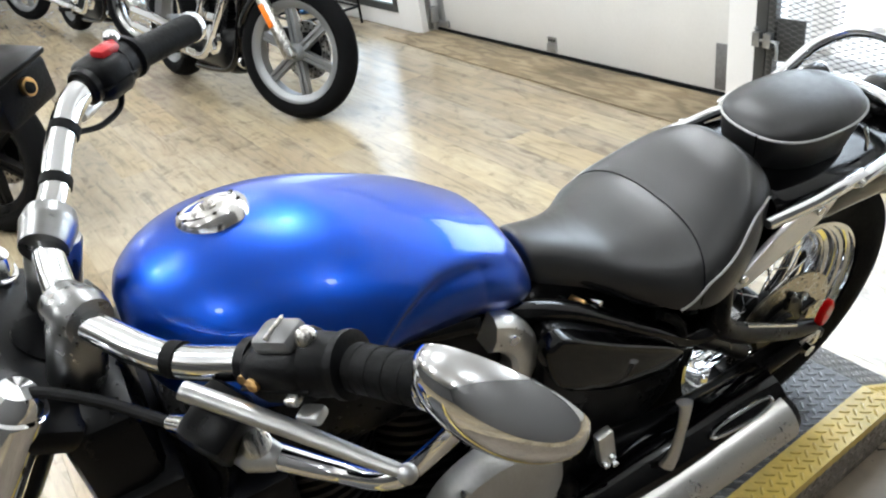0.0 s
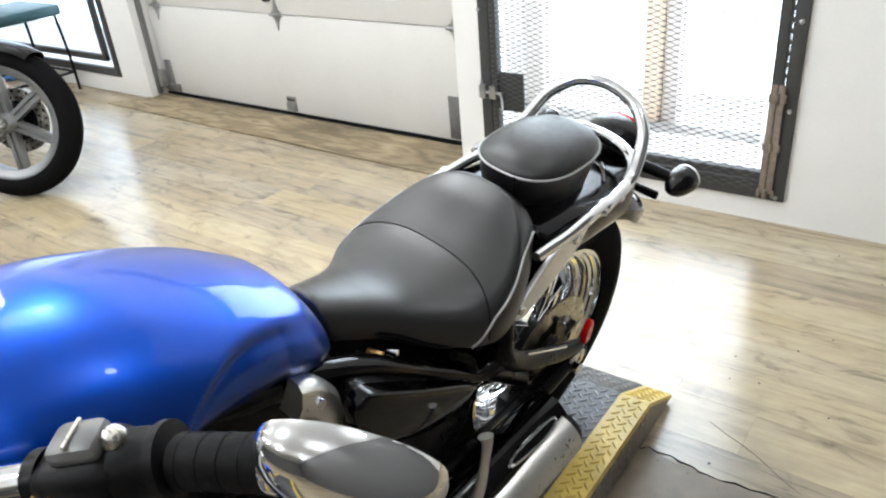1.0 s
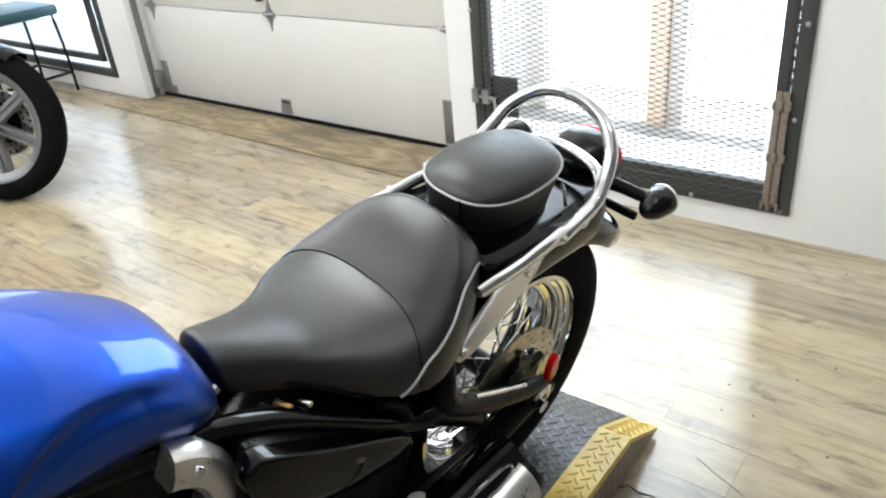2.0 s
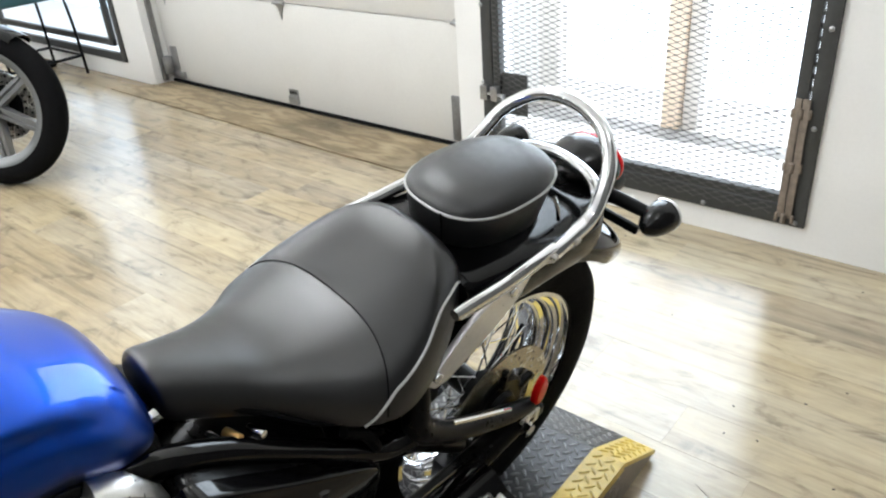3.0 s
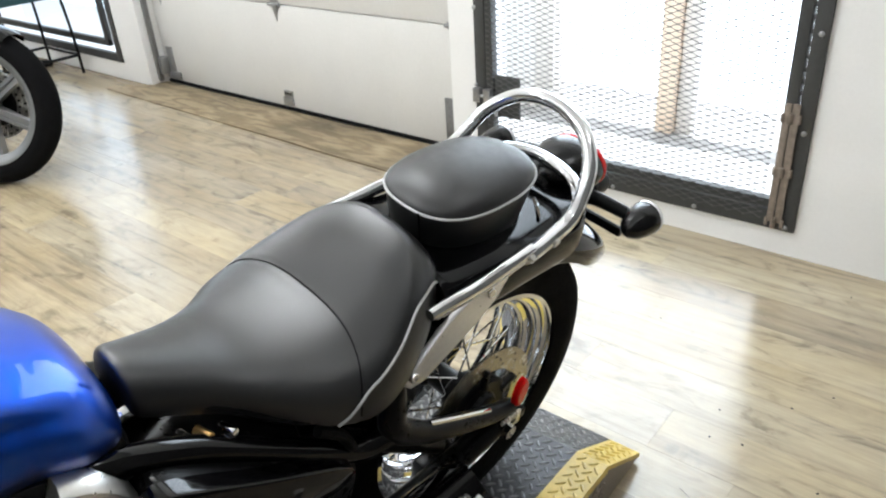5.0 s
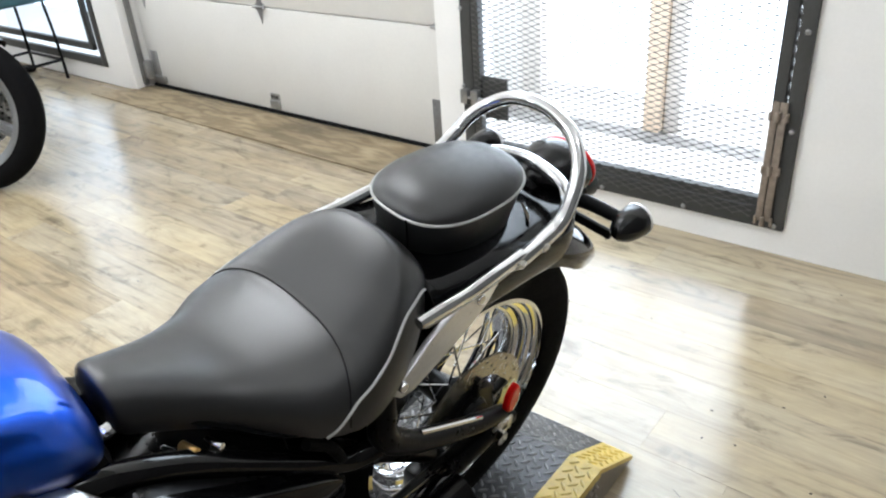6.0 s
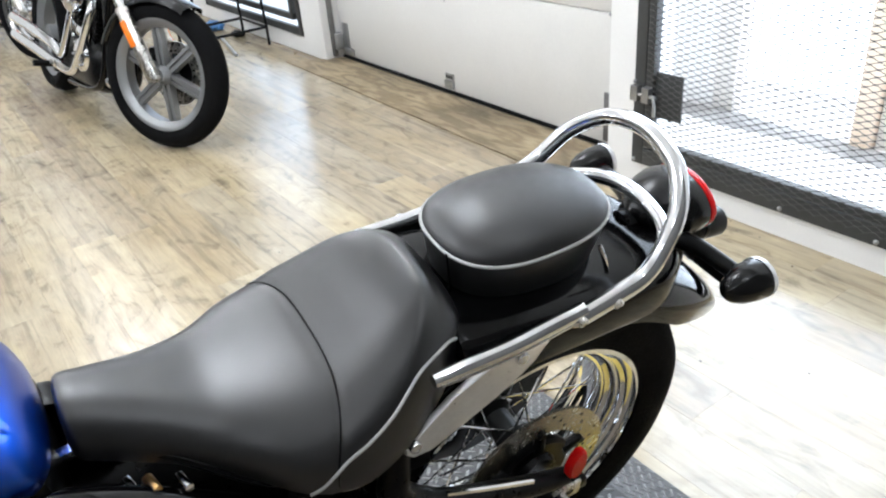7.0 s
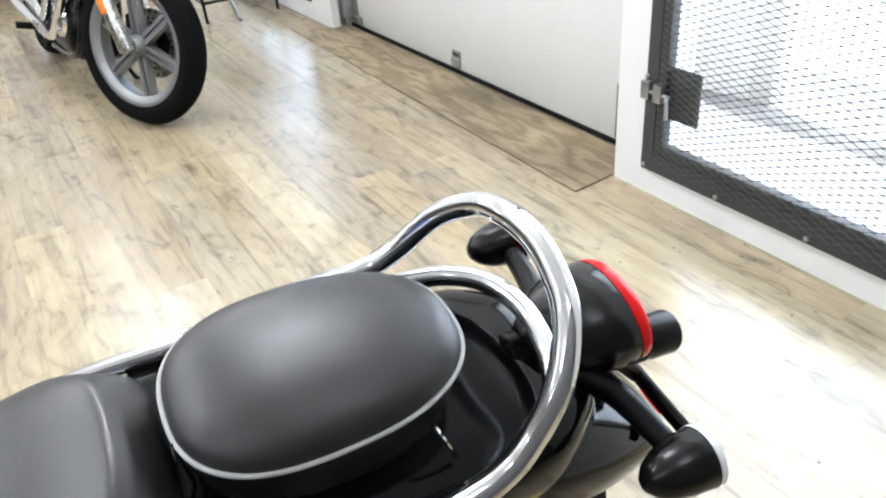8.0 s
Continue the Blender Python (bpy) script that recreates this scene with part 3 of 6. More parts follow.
bm = B()
loops = []
for d in np.linspace(-62, 70, 50):
    k = max(0, min(1, (d - 28) / 42))
    tail = 0.05 * k ** 1.3                      # the tail kicks out
    rise = 0.075 * max(0, (d - 38) / 32) ** 1.6   # its lower edge sweeps up to the tip
    wide = 0.112 - 0.062 * max(0, (d - 30) / 40) ** 2
    for thick in (0.0, 0.005):
        side = []
        for i in range(21):
            q = (i / 20 * 2 - 1) * (1 if not thick else -1)
            x = (wide - thick * 0.8) * math.copysign(abs(math.sin(q * math.pi / 2)) ** 0.85, q)
            top_r, low_r = 0.352 + tail - thick, 0.298 + rise
            side.append(arc(low_r + (top_r - low_r) * math.cos(q * math.pi / 2) ** 0.62, d, x))
        if thick == 0.0:
            loop = side
        else:
            loop += side
    loops.append(loop)
rings(bm, loops)
part("rear_fender", bm, GLOSS_BLACK, BIKE, "gloss black rear fender", 50)
part("fender_reflector", blob(B(), arc(0.398, 69.5), (0.022, 0.006, 0.010)), RED_LENS, BIKE, "small red rear reflector")

# fender struts and grab rails
for s in (1, -1):
    c = s if s > 0 else -0.8
    # lower pressed strut
    m = Matrix(((0, 0, s, 0), (1, 0, 0, 0), (0, 1, 0, 0), (0, 0, 0, 1)))
    m.translation = (s * 0.1295, 0, 0 if s > 0 else -0.035)
    out = [(-0.236, 0.586), (-0.236, 0.572), (-0.226, 0.562), (-0.203, 0.561), (-0.159, 0.585), (-0.120, 0.605), (-0.089, 0.625), (-0.072, 0.640), (-0.058, 0.656), (-0.050, 0.672), (-0.066, 0.678), (-0.135, 0.657), (-0.161, 0.646), (-0.178, 0.634)]
    strut = part("fender_strut", polyplate(B(), out, 0.009, m, 0, 0.003), SATIN_ALLOY, BIKE, "polished steel fender strut")
    for y, z, r in ((-0.226, 0.586, 0.0085), (-0.094, 0.655, 0.009)):
        part("bolt", disc_between(B(), (s * 0.137, y, z), (s * 0.1445, y, z), r, r * 0.8, 18, bevel=0.001), CHROME, strut)
    bm = tube(B(), [(c * 0.137, -0.204, 0.676), (c * 0.1375, -0.165, 0.677), (c * 0.1375, -0.11, 0.677), (c * 0.136, -0.06, 0.680), (c * 0.132, -0.008, 0.680)], [0.0075, 0.0088, 0.0092, 0.0095, 0.0095], 16, 5)
    tube(bm, [(c * 0.139, -0.196, 0.668), (c * 0.140, -0.15, 0.668), (c * 0.140, -0.09, 0.670), (c * 0.137, -0.03, 0.673)], [0.003, 0.0045, 0.005, 0.005], 10, 5)
    rail = part("side_rail", bm, CHROME, BIKE, "chrome channel-shaped side rail")
    for y, z, x in ((-0.016, 0.6755, 0.138), (0.036, 0.678, 0.136)):
        part("bolt", disc_between(B(), (c * x, y, z), (c * (x + 0.0085), y, z - 0.003), 0.0072, 0.0058, 18, bevel=0.0012), BRUSHED, rail)
# hoop: one bent bar from side to side
HOOP = [(0.132, -0.026, 0.6725), (0.1345, -0.012, 0.6735), (0.1305, 0.046, 0.679), (0.127, 0.083, 0.6855), (0.1205, 0.1105, 0.705), (0.1055, 0.1415, 0.7435), (0.0725, 0.164, 0.7735), (0.036, 0.1725, 0.787), (0.003, 0.1735, 0.793)]
part("grab_hoop", tube(B(), HOOP + [(0.004 - x * 0.955, y - 0.0045, z + 0.005) for x, y, z in HOOP[-2::-1]], [0.008] + [0.0112] * (2 * len(HOOP) - 3) + [0.008], 20, 8), CHROME, BIKE, "chrome grab hoop behind the pillion pad")
RING = [(0.122, 0.06, 0.672), (0.116, 0.10, 0.677), (0.098, 0.142, 0.684), (0.06, 0.172, 0.690), (0, 0.184, 0.692)]
part("inner_rail", tube(B(), RING + [(-x * 0.85, y, z) for x, y, z in RING[-2::-1]], 0.010, 14, 8), CHROME, BIKE, "chrome inner rail round the pad")

# tail lamp: a bullet that is widest where the thin lens closes it
def bullet(profile):
    """Upright oval rings, each leaning a little, from (y, share of the full size)."""
    bm = B()
    rings(bm, [[Vector((0.060 * f * math.sin(q), y - 0.006 * f * math.cos(q), 0.656 + 0.045 * f * math.cos(q))) for q in np.linspace(0, 2 * math.pi, 48, endpoint=False)] for y, f in profile])
    return bm


lamp = part("tail_lamp", bullet([(0.176, 0.06), (0.179, 0.2), (0.186, 0.38), (0.198, 0.58), (0.214, 0.77), (0.234, 0.93), (0.251, 1.0), (0.268, 0.985), (0.276, 0.95)]), INDICATOR_BLACK, BIKE, "black tail lamp with a red lens", 50)
part("lens", bullet([(0.2765, 0.965), (0.283, 0.96), (0.288, 0.925), (0.292, 0.82), (0.2945, 0.57), (0.2955, 0.2)]), RED_LENS, lamp, "glossy red lens", 50)
part("lamp_arm", tube(B(), [(0, 0.165, 0.645), (0, 0.19, 0.645), (0, 0.215, 0.65)], 0.02, 12), SATIN_BLACK, BIKE)
plate_light = part("plate_light", disc_between(B(), (0, 0.29, 0.590), (0, 0.372, 0.578), 0.023, 0.024, 28, bevel=0.004), SATIN_BLACK, BIKE, "black number plate light")
part("light_collar", disc_between(B(), (0, 0.325, 0.5868), (0, 0.332, 0.5858), 0.0245, seg=28), GLOSS_BLACK, plate_light)
stay = part("lamp_stay", tube(B(), [(0.02, 0.235, 0.65), (0.03, 0.252, 0.60), (0.032, 0.256, 0.56), (0.03, 0.246, 0.52)], [0.016, 0.013, 0.012, 0.013], 14), SATIN_BLACK, BIKE)
part("stay_foot", blob(B(), (0.03, 0.238, 0.518), (0.03, 0.026, 0.010), pose(0, 0, 0), 24), SATIN_BLACK, stay)
part("plate_bracket", box(B(), (-0.085, 0.338, 0.512), (0.085, 0.350, 0.530), None, 0.004), SATIN_BLACK, BIKE, "black bar of the number plate bracket")
part("bracket_neck", tube(B(), [(0.0, 0.25, 0.60), (0.0, 0.30, 0.57), (0.0, 0.342, 0.522)], 0.010, 10), SATIN_BLACK, BIKE)

# rear indicators
for s in (1, -1):
    part("indicator_stem", tube(B(), [(s * 0.03, 0.225, 0.628), (s * 0.075, 0.24, 0.632), (s * 0.13, 0.25, 0.628)], [0.016, 0.0125, 0.011], 12), SATIN_BLACK, BIKE)
    m = pose(s * 0.155, 0.25, 0.626, 0, 0, 90)
    bm = lathe(B(), [(0.0, -0.042), (0.008, -0.040), (0.0160, -0.032), (0.0225, -0.019), (0.0262, -0.002), (0.0275, 0.016), (0.0270, 0.021), (0.022, 0.021)], 30, m)
    ind = part("indicator", bm, INDICATOR_BLACK, BIKE, "black bullet indicator with a clear lens")
    part("lens", lathe(B(), [(0.0, 0.033), (0.014, 0.032), (0.023, 0.0285), (0.0280, 0.024), (0.0282, 0.0175)], 30, m), PALE_LENS, ind, "clear white lens")

# rear wheel
wheel = part("rear_wheel", lathe(B(), [(0.0, -0.045), (0.03, -0.045), (0.034, -0.03), (0.024, -0.02), (0.024, 0.02), (0.04, 0.03), (0.04, 0.05), (0.0, 0.05)], 36, Matrix.Translation(AX)), SATIN_BLACK, BIKE, "rear wheel with a chrome rim and wire spokes")
TYRE = [(0.2155, -0.058), (0.2165, -0.069), (0.245, -0.077), (0.272, -0.076), (0.289, -0.066), (0.301, -0.045), (0.307, -0.02), (0.308, 0), (0.307, 0.02), (0.301, 0.045), (0.289, 0.066), (0.272, 0.076), (0.245, 0.077), (0.2165, 0.069), (0.2155, 0.058), (0.2155, 0.04), (0.2155, -0.04)]
part("tyre", lathe(B(), TYRE, 96, Matrix.Translation(AX), closed=True), TYRE_RUBBER, wheel, "wide black rubber tyre", 40)
HALF = [(0.2075, 0.0675), (0.2125, 0.066), (0.2125, 0.060), (0.2045, 0.0575), (0.201, 0.054), (0.2005, 0.045), (0.197, 0.0415), (0.1885, 0.0405), (0.1855, 0.037), (0.185, 0.028), (0.181, 0.0245), (0.173, 0.0235), (0.170, 0.019), (0.169, 0.0)]
BACK_HALF = [(0.176, 0.0), (0.178, 0.027), (0.192, 0.034), (0.194, 0.046), (0.206, 0.051), (0.215, 0.058)]
RIM = [(r, -h) for r, h in HALF] + HALF[-2::-1] + [(0.2145, 0.066)] + BACK_HALF[::-1] + [(r, -h) for r, h in BACK_HALF[1:]] + [(0.2145, -0.066)]
part("rim", lathe(B(), RIM, 96, Matrix.Translation(AX), closed=True), CHROME, wheel, "polished chrome rim", 40)
sp = finish(disc_between(B(), (0, 0, 0), (0, 0, 1), 0.0018, seg=6), "spoke", CHROME)
for i in range(28):
    a = 2 * math.pi * i / 28
    lean = (0.9 if i % 4 < 2 else -0.9)
    s = 1 if i % 2 else -1
    p = AX + Vector((s * 0.036, 0.032 * math.cos(a + lean), 0.032 * math.sin(a + lean)))
    q = AX + Vector((s * 0.006, 0.169 * math.cos(a), 0.169 * math.sin(a)))
    ob = new("spoke", sp)
    ob.parent = wheel
    ob.matrix_local = Matrix.Translation(p) @ (q - p).to_track_quat("Z", "Y").to_matrix().to_4x4() @ Matrix.Diagonal((1, 1, (q - p).length, 1))
# brake disc, drilled
bm = B()
n, radii = 120, [0.080, 0.087, 0.092, 0.098, 0.103, 0.109, 0.114, 0.122]
vs = [[[bm.verts.new(AX + Vector((x, r * math.cos(2 * math.pi * i / n), r * math.sin(2 * math.pi * i / n)))) for i in range(n)] for r in radii] for x in (0.080, 0.085)]
hole = lambda i, j: (j == 1 and i % 10 == 0) or (j == 3 and i % 10 == 3) or (j == 5 and i % 10 == 6)
for j in range(len(radii) - 1):
    for i in range(n):
        k = (i + 1) % n
        if not hole(i, j):
            for side in vs:
                bm.faces.new((side[j][i], side[j][k], side[j + 1][k], side[j + 1][i]))
        else:
            for (a, b) in (((j, i), (j, k)), ((j, k), (j + 1, k)), ((j + 1, k), (j + 1, i)), ((j + 1, i), (j, i))):
                bm.faces.new((vs[0][a[0]][a[1]], vs[0][b[0]][b[1]], vs[1][b[0]][b[1]], vs[1][a[0]][a[1]]))
for j in (0, len(radii) - 1):
    for i in range(n):
        k = (i + 1) % n
        bm.faces.new((vs[0][j][i], vs[0][j][k], vs[1][j][k], vs[1][j][i]))
part("brake_disc", bm, DISC_STEEL, wheel, "drilled steel brake disc", 30)
bm = lathe(B(), [(0.0, 0.095), (0.03, 0.095), (0.034, 0.086), (0.056, 0.087), (0.062, 0.082), (0.062, 0.075), (0.03, 0.07)], 40, Matrix.Translation(AX))
for i in range(5):
    a = 2 * math.pi * i / 5 + 0.3
    disc_between(bm, AX + Vector((0.0825, 0.05 * math.cos(a), 0.05 * math.sin(a))), AX + Vector((0.0825, 0.086 * math.cos(a), 0.086 * math.sin(a))), 0.010, 0.008, 10)
    disc_between(bm, AX + Vector((0.079, 0.082 * math.cos(a), 0.082 * math.sin(a))), AX + Vector((0.091, 0.082 * math.cos(a), 0.082 * math.sin(a))), 0.006, seg=12)
part("disc_carrier", bm, SATIN_BLACK, wheel)
part("axle_nut", disc_between(B(), AX + Vector((0.085, 0, 0)), AX + Vector((0.155, 0, 0)), 0.013, seg=6), CHROME, wheel)

# belt pulley on the far side
bm = B()
n, radii = 150, list(np.linspace(0.035, 0.158, 26))
vs = [[[bm.verts.new(AX + Vector((x, r * math.cos(2 * math.pi * i / n), r * math.sin(2 * math.pi * i / n)))) for i in range(n)] for r in radii] for x in (-0.096, -0.086)]
def in_hole(i, j):
    a, r = 2 * math.pi * (i + 0.5) / n, (radii[j] + radii[j + 1]) / 2
    return any((r * math.cos(a) - 0.108 * math.cos(q)) ** 2 + (r * math.sin(a) - 0.108 * math.sin(q)) ** 2 < 0.030 ** 2 for q in (2 * math.pi * k / 6 - 0.98 for k in range(6)))
for j in range(len(radii) - 1):
    for i in range(n):
        if not in_hole(i, j):
            k = (i + 1) % n
            for side in vs:
                bm.faces.new((side[j][i], side[j][k], side[j + 1][k], side[j + 1][i]))
for i in range(n):
    k = (i + 1) % n
    bm.faces.new((vs[0][-1][i], vs[0][-1][k], vs[1][-1][k], vs[1][-1][i]))
bmesh.ops.delete(bm, geom=[v for v in bm.verts if not v.link_faces], context="VERTS")
lathe(bm, [(0.0, -0.1), (0.036, -0.1), (0.04, -0.09), (0.04, -0.05)], 30, Matrix.Translation(AX))
part("pulley", bm, SATIN_BLACK, wheel, "black drive pulley")

# swing arm and its end plates
for s in (1, -1):
    arm = part("swing_arm", tube(B(), [(s * 0.10, -0.50, 0.30), (s * 0.118, -0.38, 0.283), (s * 0.122, -0.22, 0.270), (s * 0.122, -0.08, 0.282), (s * 0.122, 0.035, 0.303)], [0.028, 0.026, 0.024, 0.022, 0.02], 16, 6), SATIN_BLACK, BIKE, "black tubular swing arm")
    part("axle_plate", box(B(), (s * 0.138 - 0.003, 0.0, 0.288), (s * 0.138 + 0.003, 0.05, 0.318), None, 0.003), BRUSHED, arm)
    part("adjuster", box(B(), (s * 0.13 - 0.01, 0.04, 0.293), (s * 0.13 + 0.01, 0.062, 0.315), None, 0.003), SATIN_BLACK, arm)
# bracket tube carrying the side reflector
bm = tube(B(), [(0.118, -0.236, 0.575), (0.127, -0.244, 0.54), (0.134, -0.247, 0.502), (0.139, -0.205, 0.462), (0.14, -0.164, 0.436), (0.14, -0.10, 0.402), (0.139, -0.035, 0.370), (0.138, 0.015, 0.352)], [0.014, 0.017, 0.021, 0.0175, 0.0165, 0.016, 0.0155, 0.013], 16, 6)
loop = part("side_loop", bm, SATIN_BLACK, BIKE, "black tubular side loop")
part("loop_trim", tube(B(), [(0.142, -0.185, 0.4665), (0.1435, -0.12, 0.431), (0.1435, -0.05, 0.393)], 0.0042, 8), CHROME, loop)
m = pose(0.146, 0.024, 0.384, 0, 0, 8)
part("side_reflector", lathe(B(), [(0.0, 0.006), (0.02, 0.0055), (0.0235, 0.002), (0.0235, -0.006), (0.0, -0.006)], 30, m @ Matrix.Diagonal((1, 0.75, 1.25, 1))), RED_LENS, loop, "oval red side reflector")

# caliper under the arm
cal = part("brake_caliper", box(B(), (0.062, -0.13, 0.20), (0.112, -0.05, 0.265), None, 0.012), SATIN_BLACK, BIKE, "black rear brake caliper")
part("caliper_bolt", disc_between(B(), (0.11, -0.09, 0.235), (0.122, -0.09, 0.235), 0.017, 0.015, 20, bevel=0.002), BRASS, cal)
part("brake_hose", tube(B(), [(0.10, -0.06, 0.26), (0.125, -0.02, 0.33), (0.12, -0.08, 0.37), (0.11, -0.2, 0.40), (0.10, -0.3, 0.44)], 0.0045, 8), BLACK_RUBBER, BIKE)

# shock on each side
for s in (1, -1):
    part("shock_absorber", disc_between(B(), (s * 0.105, -0.31, 0.50), (s * 0.105, -0.12, 0.335), 0.016, seg=16), SATIN_BLACK, BIKE, "black rear shock")

# frame tubes under the seat
for s in (1, -1):
    part("frame_rail", tube(B(), [(s * 0.05, -0.80, 0.63 if s < 0 else 0.69), (s * 0.06, -0.60, 0.56), (s * 0.07, -0.45, 0.53), (s * 0.10, -0.32, 0.50), (s * 0.132, -0.25, 0.492)] if s < 0 else [(s * 0.05, -0.80, 0.69), (s * 0.07, -0.66, 0.675), (s * 0.084, -0.575, 0.660), (s * 0.09, -0.50, 0.624), (s * 0.10, -0.424, 0.570), (s * 0.112, -0.36, 0.525), (s * 0.122, -0.295, 0.487), (s * 0.132, -0.25, 0.492)], 0.0175, 16, 6), GLOSS_BLACK, BIKE, "gloss black frame tube")
    part("strut_mount", box(B(), (s * 0.108 - 0.008, -0.255, 0.50), (s * 0.108 + 0.008, -0.19, 0.60), None, 0.005), SATIN_BLACK, BIKE)

# side panel and engine
bm = B()
OUT = [(-0.572, 0.59), (-0.565, 0.632), (-0.545, 0.648), (-0.45, 0.585), (-0.33, 0.50), (-0.305, 0.46), (-0.322, 0.39), (-0.38, 0.352), (-0.48, 0.395), (-0.55, 0.47)]
PANEL = [(-0.578, 0.630), (-0.568, 0.652), (-0.542, 0.650), (-0.45, 0.588), (-0.331, 0.506), (-0.342, 0.472), (-0.434, 0.487), (-0.508, 0.526), (-0.556, 0.566)]
def shrink(o, f, c):
    return [(c[0] + (y - c[0]) * f, c[1] + (z - c[1]) * f) for y, z in o]


def smooth_outline(o):
    return [(p.y, p.z) for p in spline([Vector((0, y, z)) for y, z in o], 6, True)]


low, high = smooth_outline(OUT), smooth_outline(PANEL)
rings(bm, [[Vector((x, y, z)) for y, z in shrink(low, f, (-0.46, 0.50))] for f, x in ((0.98, 0.06), (1.0, 0.115), (1.0, 0.126), (0.975, 0.132), (0.9, 0.135), (0.4, 0.138))])
cover_body = part("side_cover", bm, SATIN_BLACK, BIKE, "satin black side cover with a raised panel", 40)
bm = B()
rings(bm, [[Vector((x, y, z)) for y, z in shrink(high, f, (-0.46, 0.555))] for f, x in ((1.0, 0.125), (1.0, 0.143), (0.985, 0.1475), (0.95, 0.1495), (0.8, 0.152), (0.45, 0.155), (0.1, 0.1555))])
part("cover_panel", bm, GLOSS_BLACK, cover_body, "raised gloss black panel", 50)
bm = B()
rings(bm, [[Vector((-x, y, z)) for y, z in shrink(low, f, (-0.46, 0.50))] for f, x in ((0.98, 0.05), (1.0, 0.075), (0.97, 0.085), (0.6, 0.09))])
part("side_cover", bm, SATIN_BLACK, BIKE)
# throttle body cover in front of the side cover
part("intake_box", loft(B(), [(-0.70, 0.10, 0.60, 0.47, 0.54, 1), (-0.66, 0.115, 0.62, 0.45, 0.54, 1), (-0.60, 0.115, 0.60, 0.45, 0.53, 1), (-0.56, 0.09, 0.57, 0.46, 0.52, 1)], 28), MATT_BLACK, BIKE)
m = pose(0.112, -0.660, 0.608, 0, 0, 0)
bm = B()
BAND = [(0.052, 0.004), (0.058, 0.010), (0.074, 0.011), (0.090, 0.005), (0.097, -0.006), (0.097, -0.022), (0.052, -0.022)]
rings(bm, [[m @ Vector((h, r * math.cos(a), r * math.sin(a))) for r, h in BAND] for a in np.linspace(-0.7, 1.25, 26)])
cov = part("chrome_cover", bm, SILENCER_STEEL, BIKE, "curved polished band beside the cylinder")
part("cover_bolt", disc_between(B(), (0.116, -0.612, 0.668), (0.126, -0.612, 0.668), 0.0065, 0.007, 16), CHROME, cov)
# cylinders with fins, crankcase, covers
FIN = finish(disc_between(B(), (0, 0, 0), (0, 0, 0.009), 0.098, seg=32), "fin", SATIN_BLACK)
for y in (-0.86, -0.70):
    cyl = part("cylinder", disc_between(B(), (0, y, 0.36), (0, y, 0.60), 0.085, seg=32), SATIN_BLACK, BIKE, "black finned cylinder")
    for i in range(11):
        ob = new("fin", FIN)
        ob.parent = cyl
        ob.location = (0, y, 0.36 + i * 0.021)
part("crankcase", loft(B(), [(-1.0, 0.12, 0.37, 0.16, 0.26, 1), (-0.9, 0.15, 0.38, 0.13, 0.25, 1), (-0.7, 0.155, 0.38, 0.12, 0.25, 1), (-0.5, 0.14, 0.40, 0.14, 0.27, 1), (-0.42, 0.10, 0.36, 0.18, 0.27, 1)], 32, k=3.2), SATIN_BLACK, BIKE)
part("engine_core", box(B(), (-0.10, -0.62, 0.36), (0.10, -0.36, 0.56), None, 0.02), SATIN_BLACK, BIKE)
part("under_tank_frame", box(B(), (-0.085, -0.98, 0.56), (0.085, -0.55, 0.69), None, 0.02), SATIN_BLACK, BIKE)
m = pose(0.135, -0.655, 0.40)
cover = part("alternator_cover", lathe(B(), [(0.0, 0.052), (0.07, 0.05), (0.098, 0.04), (0.108, 0.025), (0.112, 0.0)], 48, m), CAST_ALLOY, BIKE, "silver cast engine cover with bolts")
for i in range(7):
    a = 2 * math.pi * i / 7 + 0.4
    p = Vector((0.169, -0.655 + 0.098 * math.cos(a), 0.40 + 0.098 * math.sin(a)))
    part("bolt", disc_between(B(), p - Vector((0.012, 0, 0)), p + Vector((0.005, 0, 0)), 0.0065, seg=12), BRUSHED, cover)
part("sprocket_cover", lathe(B(), [(0.0, 0.03), (0.05, 0.028), (0.065, 0.015), (0.068, 0.0)], 40, pose(0.14, -0.56, 0.27)), SATIN_BLACK, BIKE)
part("hose_clamp", box(B(), (-0.008, -0.014, -0.042), (0.008, 0.014, 0.042), pose(0.168, -0.476, 0.40, 12, 0, 0), 0.004), SILENCER_STEEL, BIKE, "bright steel clamp")
for y, z in ((-0.470, 0.385), (-0.478, 0.37), (-0.462, 0.362)):
    part("clamp_screw", disc_between(B(), (0.17, y, z), (0.184, y, z - 0.002), 0.006, 0.0055, 14, bevel=0.001), CHROME, BIKE)
# gear linkage
LINK = [(0.207, -0.377, 0.480), (0.21, -0.374, 0.462), (0.21, -0.371, 0.410), (0.21, -0.373, 0.355), (0.207, -0.378, 0.322)]
part("gear_link", tube(B(), LINK, [0.012, 0.008, 0.007, 0.009, 0.012], 12, flat=0.6), SILENCER_STEEL, BIKE, "steel gear linkage")
part("wiring", tube(B(), [(0.12, -0.36, 0.57), (0.125, -0.33, 0.545), (0.128, -0.315, 0.515), (0.11, -0.30, 0.48)], 0.008, 8), BLACK_RUBBER, BIKE)
for p in ((-0.50, 0.632, 0.085), (-0.482, 0.628, 0.089), (-0.455, 0.616, 0.092)):
    part("hose_fitting", disc_between(B(), (p[2] - 0.02, p[0], p[1] - 0.004), (p[2] + 0.002, p[0] + 0.006, p[1]), 0.006, 0.005, 12, bevel=0.001), BRASS if p[0] == -0.482 else CHROME, BIKE)
